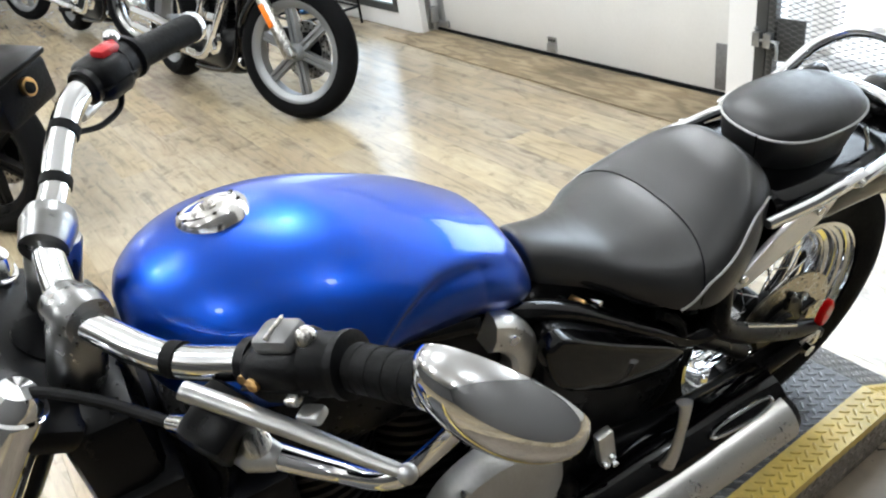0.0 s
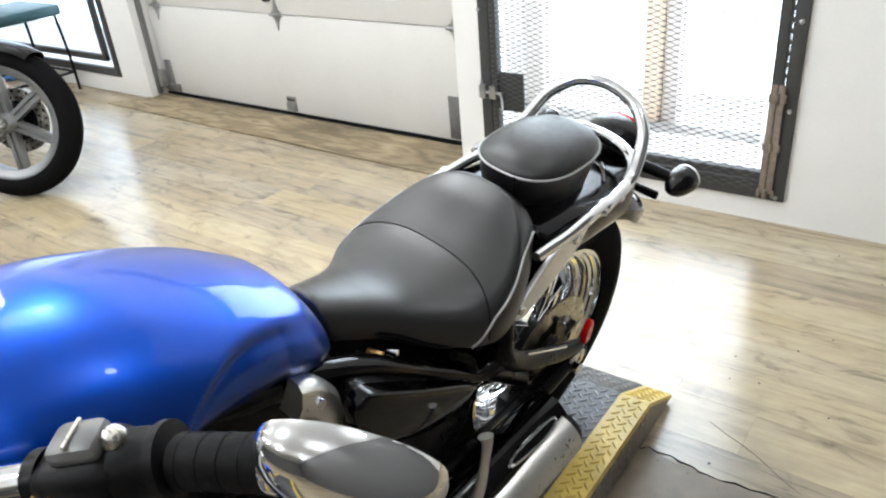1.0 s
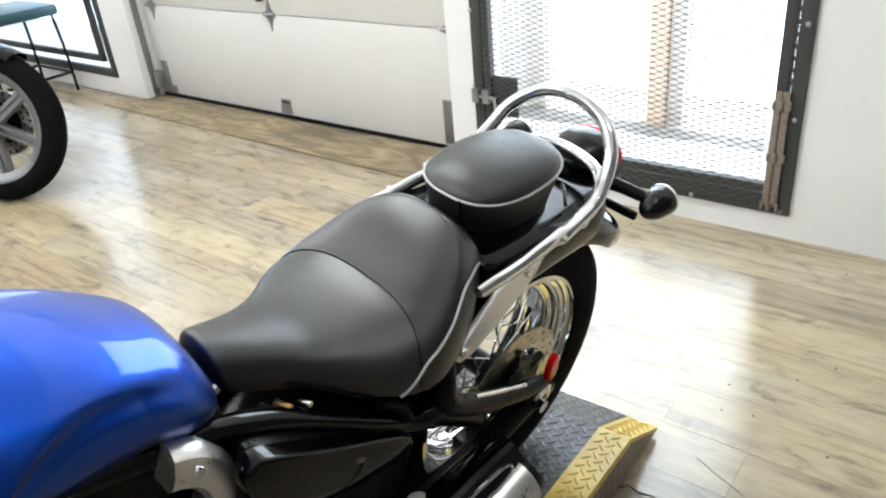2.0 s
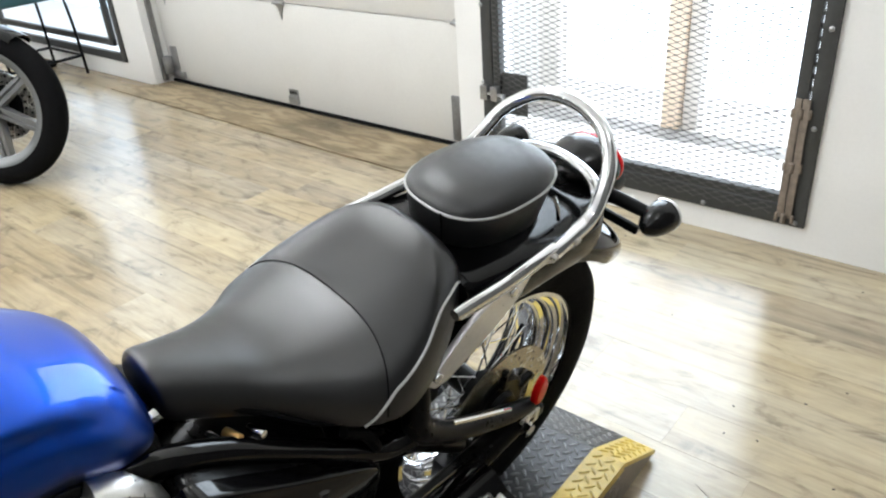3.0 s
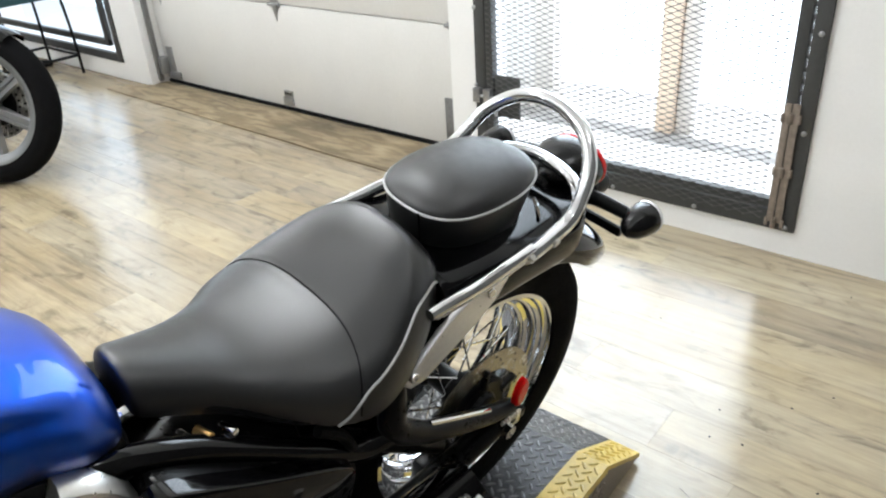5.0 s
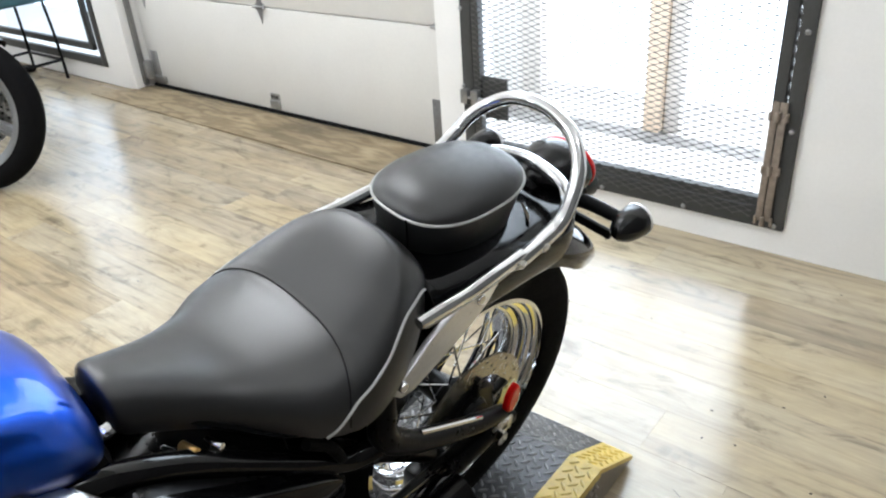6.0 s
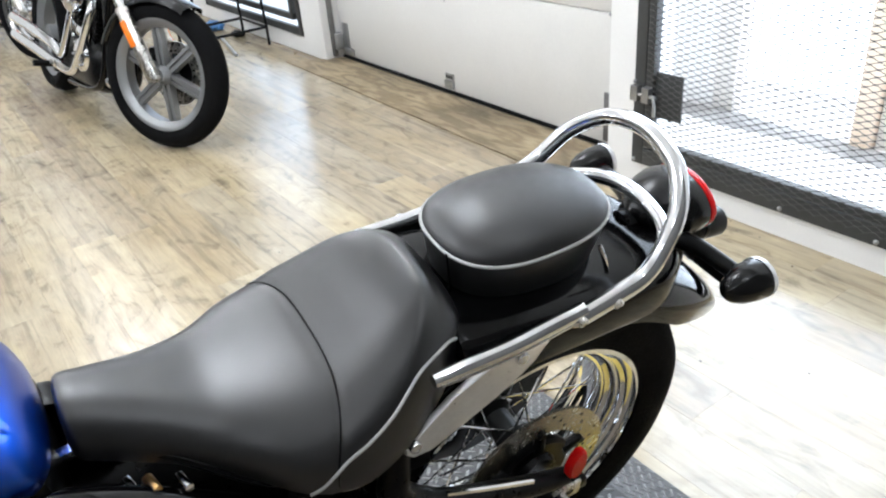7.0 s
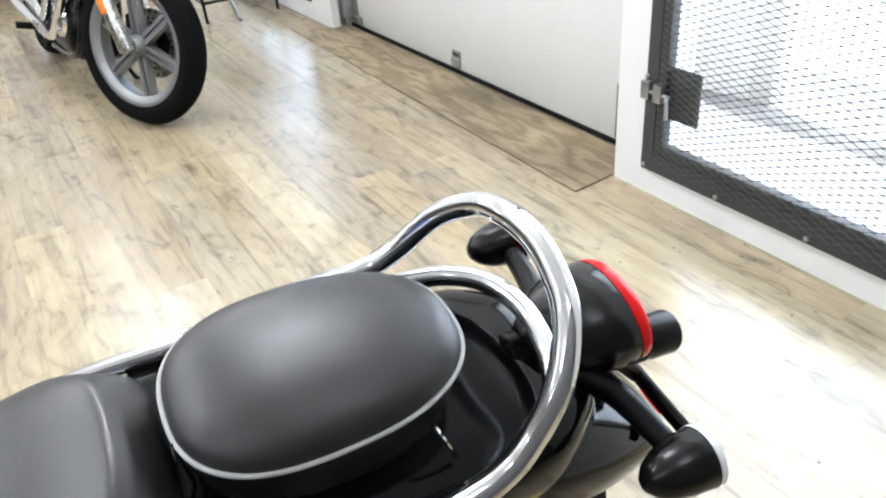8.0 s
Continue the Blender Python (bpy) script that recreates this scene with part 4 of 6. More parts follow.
# silencer and its shield
for s in (1, -1):
    bm = tube(B(), [(s * 0.17, -1.02, 0.185), (s * 0.185, -0.8, 0.19), (s * 0.20, -0.6, 0.20), (s * 0.205, -0.35, 0.238), (s * 0.205, -0.12, 0.270)], [0.036, 0.040, 0.043, 0.046, 0.047], 28, 6)
    pipe = part("silencer", bm, SILENCER_STEEL, BIKE, "long satin silver silencer")
    part("silencer_tip", disc_between(B(), (s * 0.205, -0.122, 0.270), (s * 0.205, -0.105, 0.272), 0.042, 0.038, 24), SATIN_BLACK, pipe)
    shield = part("heat_shield", tube(B(), [(s * 0.165, -0.60, 0.250), (s * 0.168, -0.35, 0.272), (s * 0.168, -0.20, 0.283), (s * 0.168, -0.112, 0.288)], [0.03, 0.047, 0.048, 0.046], 28, 5), GLOSS_BLACK, pipe, "gloss black exhaust heat shield")
    if s > 0:
        part("shield_slot", tube(B(), [(0.2035, -0.275, 0.312), (0.1965, -0.262, 0.322), (0.195, -0.21, 0.325), (0.196, -0.155, 0.326), (0.203, -0.145, 0.319), (0.207, -0.16, 0.312), (0.209, -0.21, 0.308)], 0.0032, 8, 5, True), CHROME, shield)
# foot pegs and stand
part("foot_peg", tube(B(), [(0.14, -0.93, 0.24), (0.22, -0.93, 0.245), (0.27, -0.925, 0.245)], 0.013, 12), BLACK_RUBBER, BIKE)
part("side_stand", tube(B(), [(0.11, -0.52, 0.13), (0.15, -0.44, 0.05), (0.17, -0.36, -0.028)], 0.009, 10), SATIN_BLACK, BIKE, "black side stand")

# front end
part("headstock_cover", box(B(), (-0.10, -1.085, 0.60), (0.128, -1.012, 0.815), None, 0.022), SATIN_BLACK, BIKE, "black cover beside the headstock")
RAKE = Vector((0, -0.53, -0.85)).normalized()
yoke = Vector((0, -1.10, 0.825))
part("headstock", disc_between(B(), yoke + Vector((0, 0.035, 0.0)), yoke + Vector((0, 0.035, 0)) + RAKE * 0.2, 0.035, seg=24), SATIN_BLACK, BIKE)
for d, nm in ((0.0, "top_yoke"), (0.19, "bottom_yoke")):
    part(nm, box(B(), (-0.125, -0.035, -0.016), (0.125, 0.045, 0.016), Matrix.Translation(yoke + RAKE * d) @ pose(0, 0, 0, -32, 0, 0), 0.012), SATIN_BLACK, BIKE, "black fork yoke")
AXF = yoke + RAKE * 0.66 + Vector((0, -0.04, 0))
AXF.z = 0.305
for s in (1, -1):
    p = yoke + Vector((s * 0.1, 0, 0.03))
    leg = part("fork_leg", disc_between(B(), p, p + RAKE * 0.52, 0.021, seg=24), CHROME, BIKE, "chrome fork leg")
    part("fork_shroud", disc_between(B(), p + RAKE * 0.0, p + RAKE * 0.20, 0.029, 0.028, 28, bevel=0.004), CHROME, leg)
    part("fork_cap", lathe(B(), [(0.0, 0.02), (0.015, 0.018), (0.022, 0.008), (0.024, 0.0)], 24, Matrix.Translation(p) @ (-RAKE).to_track_quat("X", "Z").to_matrix().to_4x4()), CHROME, leg)
    part("slider", tube(B(), [p + RAKE * 0.40, p + RAKE * 0.55, Vector((s * 0.1, AXF.y, AXF.z))], 0.028, 16), FORK_ALLOY, leg)
fw = part("front_wheel", lathe(B(), [(0.0, -0.05), (0.03, -0.05), (0.03, 0.05), (0.0, 0.05)], 28, Matrix.Translation(AXF)), SATIN_BLACK, BIKE, "front wheel with wire spokes")
FT = [(0.222, -0.042), (0.25, -0.054), (0.28, -0.05), (0.298, -0.03), (0.304, 0), (0.298, 0.03), (0.28, 0.05), (0.25, 0.054), (0.222, 0.042), (0.218, 0)]
part("tyre", lathe(B(), FT, 72, Matrix.Translation(AXF), closed=True), TYRE_RUBBER, fw, "", 40)
part("rim", lathe(B(), [(0.226, -0.045), (0.214, -0.03), (0.206, 0), (0.214, 0.03), (0.226, 0.045), (0.208, 0.03), (0.2, 0), (0.208, -0.03)], 72, Matrix.Translation(AXF), closed=True), CHROME, fw, "", 40)
for i in range(32):
    a = 2 * math.pi * i / 32
    s = 1 if i % 2 else -1
    p = AXF + Vector((s * 0.04, 0.03 * math.cos(a + 0.8 * s), 0.03 * math.sin(a + 0.8 * s)))
    q = AXF + Vector((0, 0.205 * math.cos(a), 0.205 * math.sin(a)))
    ob = new("spoke", sp)
    ob.parent = fw
    ob.matrix_local = Matrix.Translation(p) @ (q - p).to_track_quat("Z", "Y").to_matrix().to_4x4() @ Matrix.Diagonal((1, 1, (q - p).length, 1))
bm = B()
loops = []
for d in np.linspace(-60, 75, 30):
    a = radians(d)
    loops.append([AXF + Vector((0.07 * math.sin(q), r * math.sin(a) * 1.0, r * math.cos(a))) for q, r in [(q, 0.29 + 0.045 * math.cos(q) ** 0.7) for q in np.linspace(-1.55, 1.55, 13)]]
                 + [AXF + Vector((0.067 * math.sin(q), r * math.sin(a), r * math.cos(a))) for q, r in [(q, 0.287 + 0.044 * math.cos(q) ** 0.7) for q in np.linspace(1.55, -1.55, 13)]])
rings(bm, loops)
part("front_fender", bm, BLUE_PAINT, BIKE, "metallic blue front fender", 50)
part("headlamp", lathe(B(), [(0.0, -0.10), (0.03, -0.095), (0.06, -0.07), (0.078, -0.03), (0.085, 0.02), (0.088, 0.03), (0.08, 0.035), (0.0, 0.05)], 40, pose(0, -1.23, 0.80, 0, 0, -90)), CHROME, BIKE, "round chrome headlamp")
part("engine_downtube", tube(B(), [(0, -1.02, 0.70), (0, -1.06, 0.45), (0, -1.0, 0.2)], 0.022, 12), SATIN_BLACK, BIKE)
part("engine_front", box(B(), (-0.125, -1.02, 0.20), (0.125, -0.90, 0.62), None, 0.02), SATIN_BLACK, BIKE)
part("radiator", box(B(), (-0.14, -1.07, 0.18), (0.14, -1.00, 0.72), pose(0, 0, 0), 0.008), SATIN_BLACK, BIKE)
for y, z, y2, z2, x in ((-1.0, 0.66, -1.02, 0.52, 0.06), (-1.02, 0.62, -0.98, 0.44, 0.09), (-0.97, 0.68, -0.95, 0.5, 0.1)):
    part("cable", tube(B(), [(x, y - 0.05, z + 0.12), (x + 0.01, y, z), (x, (y + y2) / 2 - 0.02, (z + z2) / 2), (x - 0.02, y2, z2)], 0.005, 8), BLACK_RUBBER, BIKE)

# handlebar
BAR_L = [(0.045, -1.035, 0.886), (0.10, -1.010, 0.887), (0.16, -0.972, 0.892), (0.205, -0.927, 0.905), (0.24, -0.896, 0.921), (0.28, -0.866, 0.940), (0.345, -0.832, 0.966)]
BAR_R = [(0.045, -1.036, 0.900), (0.10, -1.013, 0.918), (0.15, -0.993, 0.937), (0.195, -0.968, 0.953), (0.228, -0.935, 0.957), (0.255, -0.900, 0.956), (0.345, -0.802, 0.936)]
bar = part("handlebar", tube(B(), [(-x, y, z) for x, y, z in BAR_R[::-1]] + BAR_L, 0.0145, 16, 6), CHROME, BIKE, "chrome swept-back handlebar")


def on_bar(s, x, lift=0.0):
    pts = BAR_L if s > 0 else BAR_R
    xs = [p[0] for p in pts]
    return Vector((s * x, float(np.interp(x, xs, [p[1] for p in pts])), float(np.interp(x, xs, [p[2] for p in pts])) + lift))

for s in (1, -1):
    part("bar_clamp", tube(B(), [on_bar(s, 0.045) + Vector((-s * 0.012, -0.004, 0)), on_bar(s, 0.06), on_bar(s, 0.074)], [0.022, 0.0265, 0.0225], 24, 6), FORK_ALLOY, BIKE, "rounded alloy bar clamp")
    part("riser", disc_between(B(), (s * 0.058, -1.06, 0.80), (s * 0.058, -1.030, 0.890 - 0.006 * s), 0.025, 0.027, 24, bevel=0.006), FORK_ALLOY, BIKE, "polished bar riser")
    if s < 0:
        part("cable_strap", tube(B(), [on_bar(s, 0.100), on_bar(s, 0.110)], 0.0156, 16), BLACK_RUBBER, bar)
    part("cable_strap", tube(B(), [on_bar(s, 0.158), on_bar(s, 0.167)], 0.0158, 16), BLACK_RUBBER, bar)
    g0, h0, h1 = (0.288, 0.210, 0.283) if s > 0 else (0.268, 0.212, 0.266)
    grip = part("grip", tube(B(), [on_bar(s, g0), on_bar(s, 0.315), on_bar(s, 0.343)], [0.0180, 0.0178, 0.0182], 24), BLACK_RUBBER, BIKE, "black ribbed rubber grip")
    for k in range(4 if s > 0 else 0):
        u = g0 + 0.004 + k * (0.338 - g0) / 4
        part("rib", tube(B(), [on_bar(s, u), on_bar(s, u + 0.0022)], 0.0184, 20), BLACK_RUBBER, grip)
    part("bar_end", disc_between(B(), on_bar(s, 0.342), on_bar(s, 0.342) + (on_bar(s, 0.345) - on_bar(s, 0.33)).normalized() * 0.014, 0.0198, 0.0185, 24, bevel=0.003), CHROME, BIKE, "chrome bar end")
    axis = (on_bar(s, h1) - on_bar(s, h0)).normalized()
    rot = axis.to_track_quat("X", "Z").to_matrix().to_4x4()
    mid = Matrix.Translation(on_bar(s, (h0 + h1) / 2)) @ rot
    half = (on_bar(s, h1) - on_bar(s, h0)).length / 2
    sw = part("switch_housing", box(B(), (-half * 0.86, -0.026, -0.024), (half * 0.45, 0.026, 0.022), mid, 0.014), MATT_BLACK, BIKE, "black two-piece switch housing", 50)
    part("housing_neck", lathe(B(), [(0.0, half * 0.3), (0.0245, half * 0.3), (0.0235, half * 0.62), (0.0215, half * 0.70), (0.0215, half * 0.80), (0.0255, half * 0.84), (0.0255, half * 0.96), (0.019, half), (0.0, half)], 32, mid), MATT_BLACK, sw)
    part("housing_joint", box(B(), (-half * 0.87, -0.0268, -0.0035), (half * 0.46, 0.0268, -0.0015), mid, 0.0004), BLACK_RUBBER, sw)
    part("clamp_half", lathe(B(), [(0.0, -half * 1.06), (0.018, -half * 1.06), (0.0205, -half * 1.0), (0.0205, -half * 0.8), (0.0, -half * 0.8)], 28, mid), SATIN_BLACK, sw)
    if s > 0:
        pod = part("switch_button", box(B(), (-0.024, -0.013, 0.018), (0.012, 0.016, 0.034), mid, 0.006), PALE_SWITCH, sw, "grey rocker switch")
        part("button_ridge", box(B(), (-0.008, -0.011, 0.033), (-0.005, 0.014, 0.0365), mid, 0.001), BRUSHED, pod)
        part("switch_button", blob(B(), (0.018, 0.002, 0.024), (0.008, 0.009, 0.010), mid, 18), BRUSHED, sw)
        part("indicator_dot", disc_between(B(), mid @ Vector((-0.026, -0.024, 0.004)), mid @ Vector((-0.026, -0.0285, 0.005)), 0.0062, 0.0055, 18), BRASS, sw, "small orange button")
        part("indicator_dot", disc_between(B(), mid @ Vector((-0.038, -0.020, 0.005)), mid @ Vector((-0.038, -0.0245, 0.006)), 0.0045, 0.004, 16), BRASS, sw)
        part("toggle", box(B(), (0.002, -0.034, -0.010), (0.014, -0.024, -0.003), mid, 0.002), BRUSHED, sw)
        part("toggle", box(B(), (0.004, -0.036, -0.028), (0.026, -0.020, -0.018), mid, 0.004), CAST_ALLOY, sw)
    else:
        part("switch_button", box(B(), (-0.012, -0.012, 0.018), (0.018, 0.008, 0.030), mid, 0.005), RED_PLASTIC, sw, "red rocker switch")
        part("switch_button", blob(B(), (0.026, 0.006, 0.026), (0.009, 0.010, 0.011), mid, 18), CHROME, sw)
        part("switch_button", box(B(), (-0.004, 0.022, -0.004), (0.016, 0.0295, 0.010), mid, 0.004), BRUSHED, sw)
        part("housing_screw", disc_between(B(), mid @ Vector((-0.018, 0.024, 0.008)), mid @ Vector((-0.018, 0.0285, 0.008)), 0.0045, seg=14), GALV, sw)
# clutch lever, perch and cable
perch = part("clutch_perch", box(B(), (-0.020, -0.026, -0.030), (0.024, 0.026, 0.028), Matrix.Translation((0.222, -0.958, 0.872)) @ pose(0, 0, 0, 20, 15, 35), 0.009), SATIN_BLACK, BIKE, "black clutch lever perch")
part("perch_bracket", tube(B(), [(0.228, -0.955, 0.846), (0.246, -0.943, 0.852), (0.262, -0.928, 0.850)], [0.010, 0.017, 0.010], 16, 6, flat=0.7), CAST_ALLOY, perch)
part("perch_bolt", disc_between(B(), (0.243, -0.946, 0.842), (0.250, -0.938, 0.866), 0.0115, 0.0115, 20, bevel=0.001), BRUSHED, perch)
part("clutch_lever", tube(B(), [(0.222, -0.974, 0.922), (0.25, -0.945, 0.911), (0.285, -0.915, 0.905), (0.33, -0.882, 0.903), (0.357, -0.864, 0.906)], [0.0095, 0.010, 0.009, 0.0075, 0.006], 16, 6, flat=0.75), CAST_ALLOY, BIKE, "polished clutch lever")
part("lever_ball", blob(B(), (0.3585, -0.863, 0.906), (0.0075, 0.0075, 0.0075), None, 20), CAST_ALLOY, BIKE)
part("clutch_cable", tube(B(), [(0.215, -0.985, 0.878), (0.18, -1.008, 0.870), (0.14, -1.040, 0.865), (0.10, -1.085, 0.862), (0.05, -1.15, 0.84), (0.02, -1.19, 0.78)], 0.0050, 10), BLACK_RUBBER, BIKE)
part("cable_adjuster", disc_between(B(), (0.222, -0.979, 0.882), (0.205, -0.990, 0.874), 0.009, 0.007, 12), CHROME, BIKE)
# front brake master cylinder
res = part("master_cylinder", box(B(), (-0.045, -0.026, -0.026), (0.045, 0.026, 0.026), pose(-0.272, -1.025, 0.948, 0, 0, -40), 0.007), MATT_BLACK, BIKE, "black brake fluid reservoir")
part("sight_glass", disc_between(B(), (-0.253, -1.006, 0.957), (-0.249, -1.0015, 0.958), 0.0105, seg=24, bevel=0.001), BRASS, res)
part("emblem_face", disc_between(B(), (-0.250, -1.003, 0.9575), (-0.2485, -1.001, 0.9582), 0.0075, seg=24), SATIN_BLACK, res)
part("reservoir_lid", box(B(), (-0.047, -0.028, 0.026), (0.047, 0.028, 0.034), pose(-0.272, -1.025, 0.948, 0, 0, -40), 0.003), SATIN_BLACK, res)
part("brake_lever", tube(B(), [(-0.235, -0.965, 0.915), (-0.29, -0.92, 0.91), (-0.36, -0.86, 0.905)], [0.007, 0.0065, 0.009], 12), CAST_ALLOY, BIKE)
part("throttle_cable", tube(B(), [on_bar(-1, 0.245, -0.02), on_bar(-1, 0.238, -0.045), on_bar(-1, 0.215, -0.047), on_bar(-1, 0.19, -0.03), on_bar(-1, 0.175, -0.014)], 0.0035, 8), BLACK_RUBBER, BIKE)
# left mirror
axis = Vector((0.08, 0.074, -0.045)).normalized()
face = Vector((-0.45, 0.85, 0.25))
face = (face - axis * face.dot(axis)).normalized()
wide = face.cross(axis)
mm = Matrix((axis, face, wide)).transposed().to_4x4()
mm.translation = (0.381, -0.805, 0.972)
bm = blob(B(), (0, 0, 0), (0.060, 0.034, 0.037), mm, 48)
bmesh.ops.bisect_plane(bm, geom=bm.verts[:] + bm.edges[:] + bm.faces[:], plane_co=mm @ Vector((0, 0.007, 0)), plane_no=face, clear_outer=True)
mir = part("mirror_shell", bm, CHROME, BIKE, "oval chrome mirror on a short stem", 60)
part("mirror_glass", lathe(B(), [(0.0, 0.0), (1.0, 0.0), (1.0, -0.004)], 48, mm @ pose(0, 0.0075, 0, 0, 0, 90) @ Matrix.Diagonal((1, 0.0585, 0.036, 1))), MIRROR, mir)
part("mirror_stem", tube(B(), [(0.245, -0.942, 0.852), (0.285, -0.895, 0.838), (0.33, -0.865, 0.862), (0.345, -0.835, 0.895), (0.362, -0.812, 0.945)], [0.012, 0.009, 0.008, 0.0075, 0.0075], 12), CHROME, BIKE, "chrome mirror stem")

# ---- tread plate platform ----
PX0, PX1, PY0, FOLD, PEND, DECK = -0.80, -0.098, -1.2, 2.205, 2.356, 0.108
lift = holder("platform", pose(0, 0, 0), "low tread plate platform with yellow edges", "platform")


def plate(name, corners, thick, mat, parent):
    bm = B()
    top = [Vector(c) for c in corners]
    rings(bm, [top, [c - Vector((0, 0, thick)) for c in top]])
    return part(name, bm, mat, parent, "", 20)


S = 0.072
plate("deck", [(PX0 + S, PY0, DECK), (PX1 - S, PY0, DECK), (PX1 - S, FOLD, DECK), (PX0 + S, FOLD, DECK)], 0.02, PLATE_GREY, lift)
plate("ramp", [(PX0 + S, FOLD, DECK), (PX1 - S, FOLD, DECK), (PX1 - S, PEND, 0.026), (PX0 + S, PEND, 0.026)], 0.012, PLATE_GREY, lift)
for a, b in ((PX1 - S, PX1), (PX0, PX0 + S)):
    plate("edge_stripe", [(a, PY0, DECK), (b, PY0, DECK), (b, FOLD, DECK), (a, FOLD, DECK)], 0.02, PLATE_YELLOW, lift)
    plate("ramp_stripe", [(a, FOLD, DECK), (b, FOLD, DECK), (b, PEND, 0.026), (a, PEND, 0.026)], 0.012, PLATE_YELLOW, lift)
for x, s in ((PX1, -1), (PX0, 1)):
    bm = B()
    rings(bm, [[Vector((x, PY0, DECK - 0.002)), Vector((x, FOLD, DECK - 0.002)), Vector((x, PEND, 0.02)), Vector((x + s * 0.02, PEND, 0.002)), Vector((x + s * 0.004, FOLD, 0.002)), Vector((x + s * 0.004, PY0, 0.002))],
               [Vector((x + s * 0.01, PY0, DECK - 0.022)), Vector((x + s * 0.01, FOLD, DECK - 0.022)), Vector((x + s * 0.01, PEND, 0.012)), Vector((x + s * 0.03, PEND, 0.002)), Vector((x + s * 0.014, FOLD, 0.002)), Vector((x + s * 0.014, PY0, 0.002))]])
    part("skirt", bm, PLATE_BARE, lift, "", 20)


def lug(bm, m):
    """One raised lozenge of the tread."""
    a = [(-0.0118, 0, 0), (-0.0065, 0.0030, 0), (0.0065, 0.0030, 0), (0.0118, 0, 0), (0.0065, -0.0030, 0), (-0.0065, -0.0030, 0)]
    b = [(-0.0092, 0, 0.0022), (-0.0052, 0.0012, 0.0027), (0.0052, 0.0012, 0.0027), (0.0092, 0, 0.0022), (0.0052, -0.0012, 0.0027), (-0.0052, -0.0012, 0.0027)]
    va, vb = [[bm.verts.new(m @ Vector(p)) for p in q] for q in (a, b)]
    for i in range(6):
        bm.faces.new((va[i], va[(i + 1) % 6], vb[(i + 1) % 6], vb[i]))
    bm.faces.new(vb)


def tread(x0, x1, y0, y1, place, mat, label, single=None):
    """Raised tread; with single, a mesh, each lug is an object of its own."""
    bm = B()
    step, h = 0.0195, 0.70710678
    reach = range(int((x0 + y0) * h / step) - 1, int((x1 + y1) * h / step) + 2)
    cross = range(int((y0 - x1) * h / step) - 1, int((y1 - x0) * h / step) + 2)
    for i in reach:
        for j in cross:
            x, y = (i - j) * h * step, (i + j) * h * step
            if x0 + 0.008 < x < x1 - 0.008 and y0 + 0.008 < y < y1 - 0.008:
                at = place(x, y) @ pose(0, 0, 0, 0, 0, 45 if (i + j) % 2 else -45)
                if single:
                    ob = new("tread_lug", single)
                    ob.parent = lift
                    ob.matrix_local = at
                else:
                    lug(bm, at)
    if single:
        bm.free()
        return None
    me = bpy.data.meshes.new("tread")
    bm.to_mesh(me)
    bm.free()
    me.materials.append(mat)
    ob = new("tread", me)
    ob.parent = lift
    return tagged(ob, label, kind="stuff")


SL = math.degrees(math.atan2(DECK - 0.026, PEND - FOLD))
flat = lambda x, y: pose(x, y, DECK)
ramp_at = lambda x, y: pose(x, FOLD + (y - FOLD) * math.cos(radians(SL)), DECK - (y - FOLD) * math.sin(radians(SL)), -SL)
RL = math.hypot(PEND - FOLD, DECK - 0.026)


def lug_mesh(mat):
    bm = B()
    lug(bm, Matrix())
    return finish(bm, "tread_lug", mat)


GREY_LUG, YELLOW_LUG = lug_mesh(PLATE_LUG), lug_mesh(PLATE_YELLOW)
tread(PX0 + S, PX1 - S, 0.6, FOLD, flat, PLATE_LUG, "raised grey tread")
tread(PX1 - S, PX1, 0.6, 1.4, flat, PLATE_YELLOW, "raised yellow tread")
tread(PX1 - S, PX1, 1.4, FOLD, flat, PLATE_YELLOW, "", YELLOW_LUG)
tread(PX0, PX0 + S, 0.6, FOLD, flat, PLATE_YELLOW, "raised yellow tread")
tread(PX0 + S, PX1 - S, FOLD, FOLD + RL, ramp_at, PLATE_GREY, "", GREY_LUG)
tread(PX1 - S, PX1, FOLD, FOLD + RL, ramp_at, PLATE_YELLOW, "", YELLOW_LUG)
tread(PX0, PX0 + S, FOLD, FOLD + RL, ramp_at, PLATE_YELLOW, "", YELLOW_LUG)
tread(0.6, FOLD, 0.0, DECK - 0.004, lambda u, v: pose(PX1 - 0.004 * (1 - v / DECK) + 0.0006, u, v, 0, 90, 0), PLATE_BARE, "raised bare steel tread")

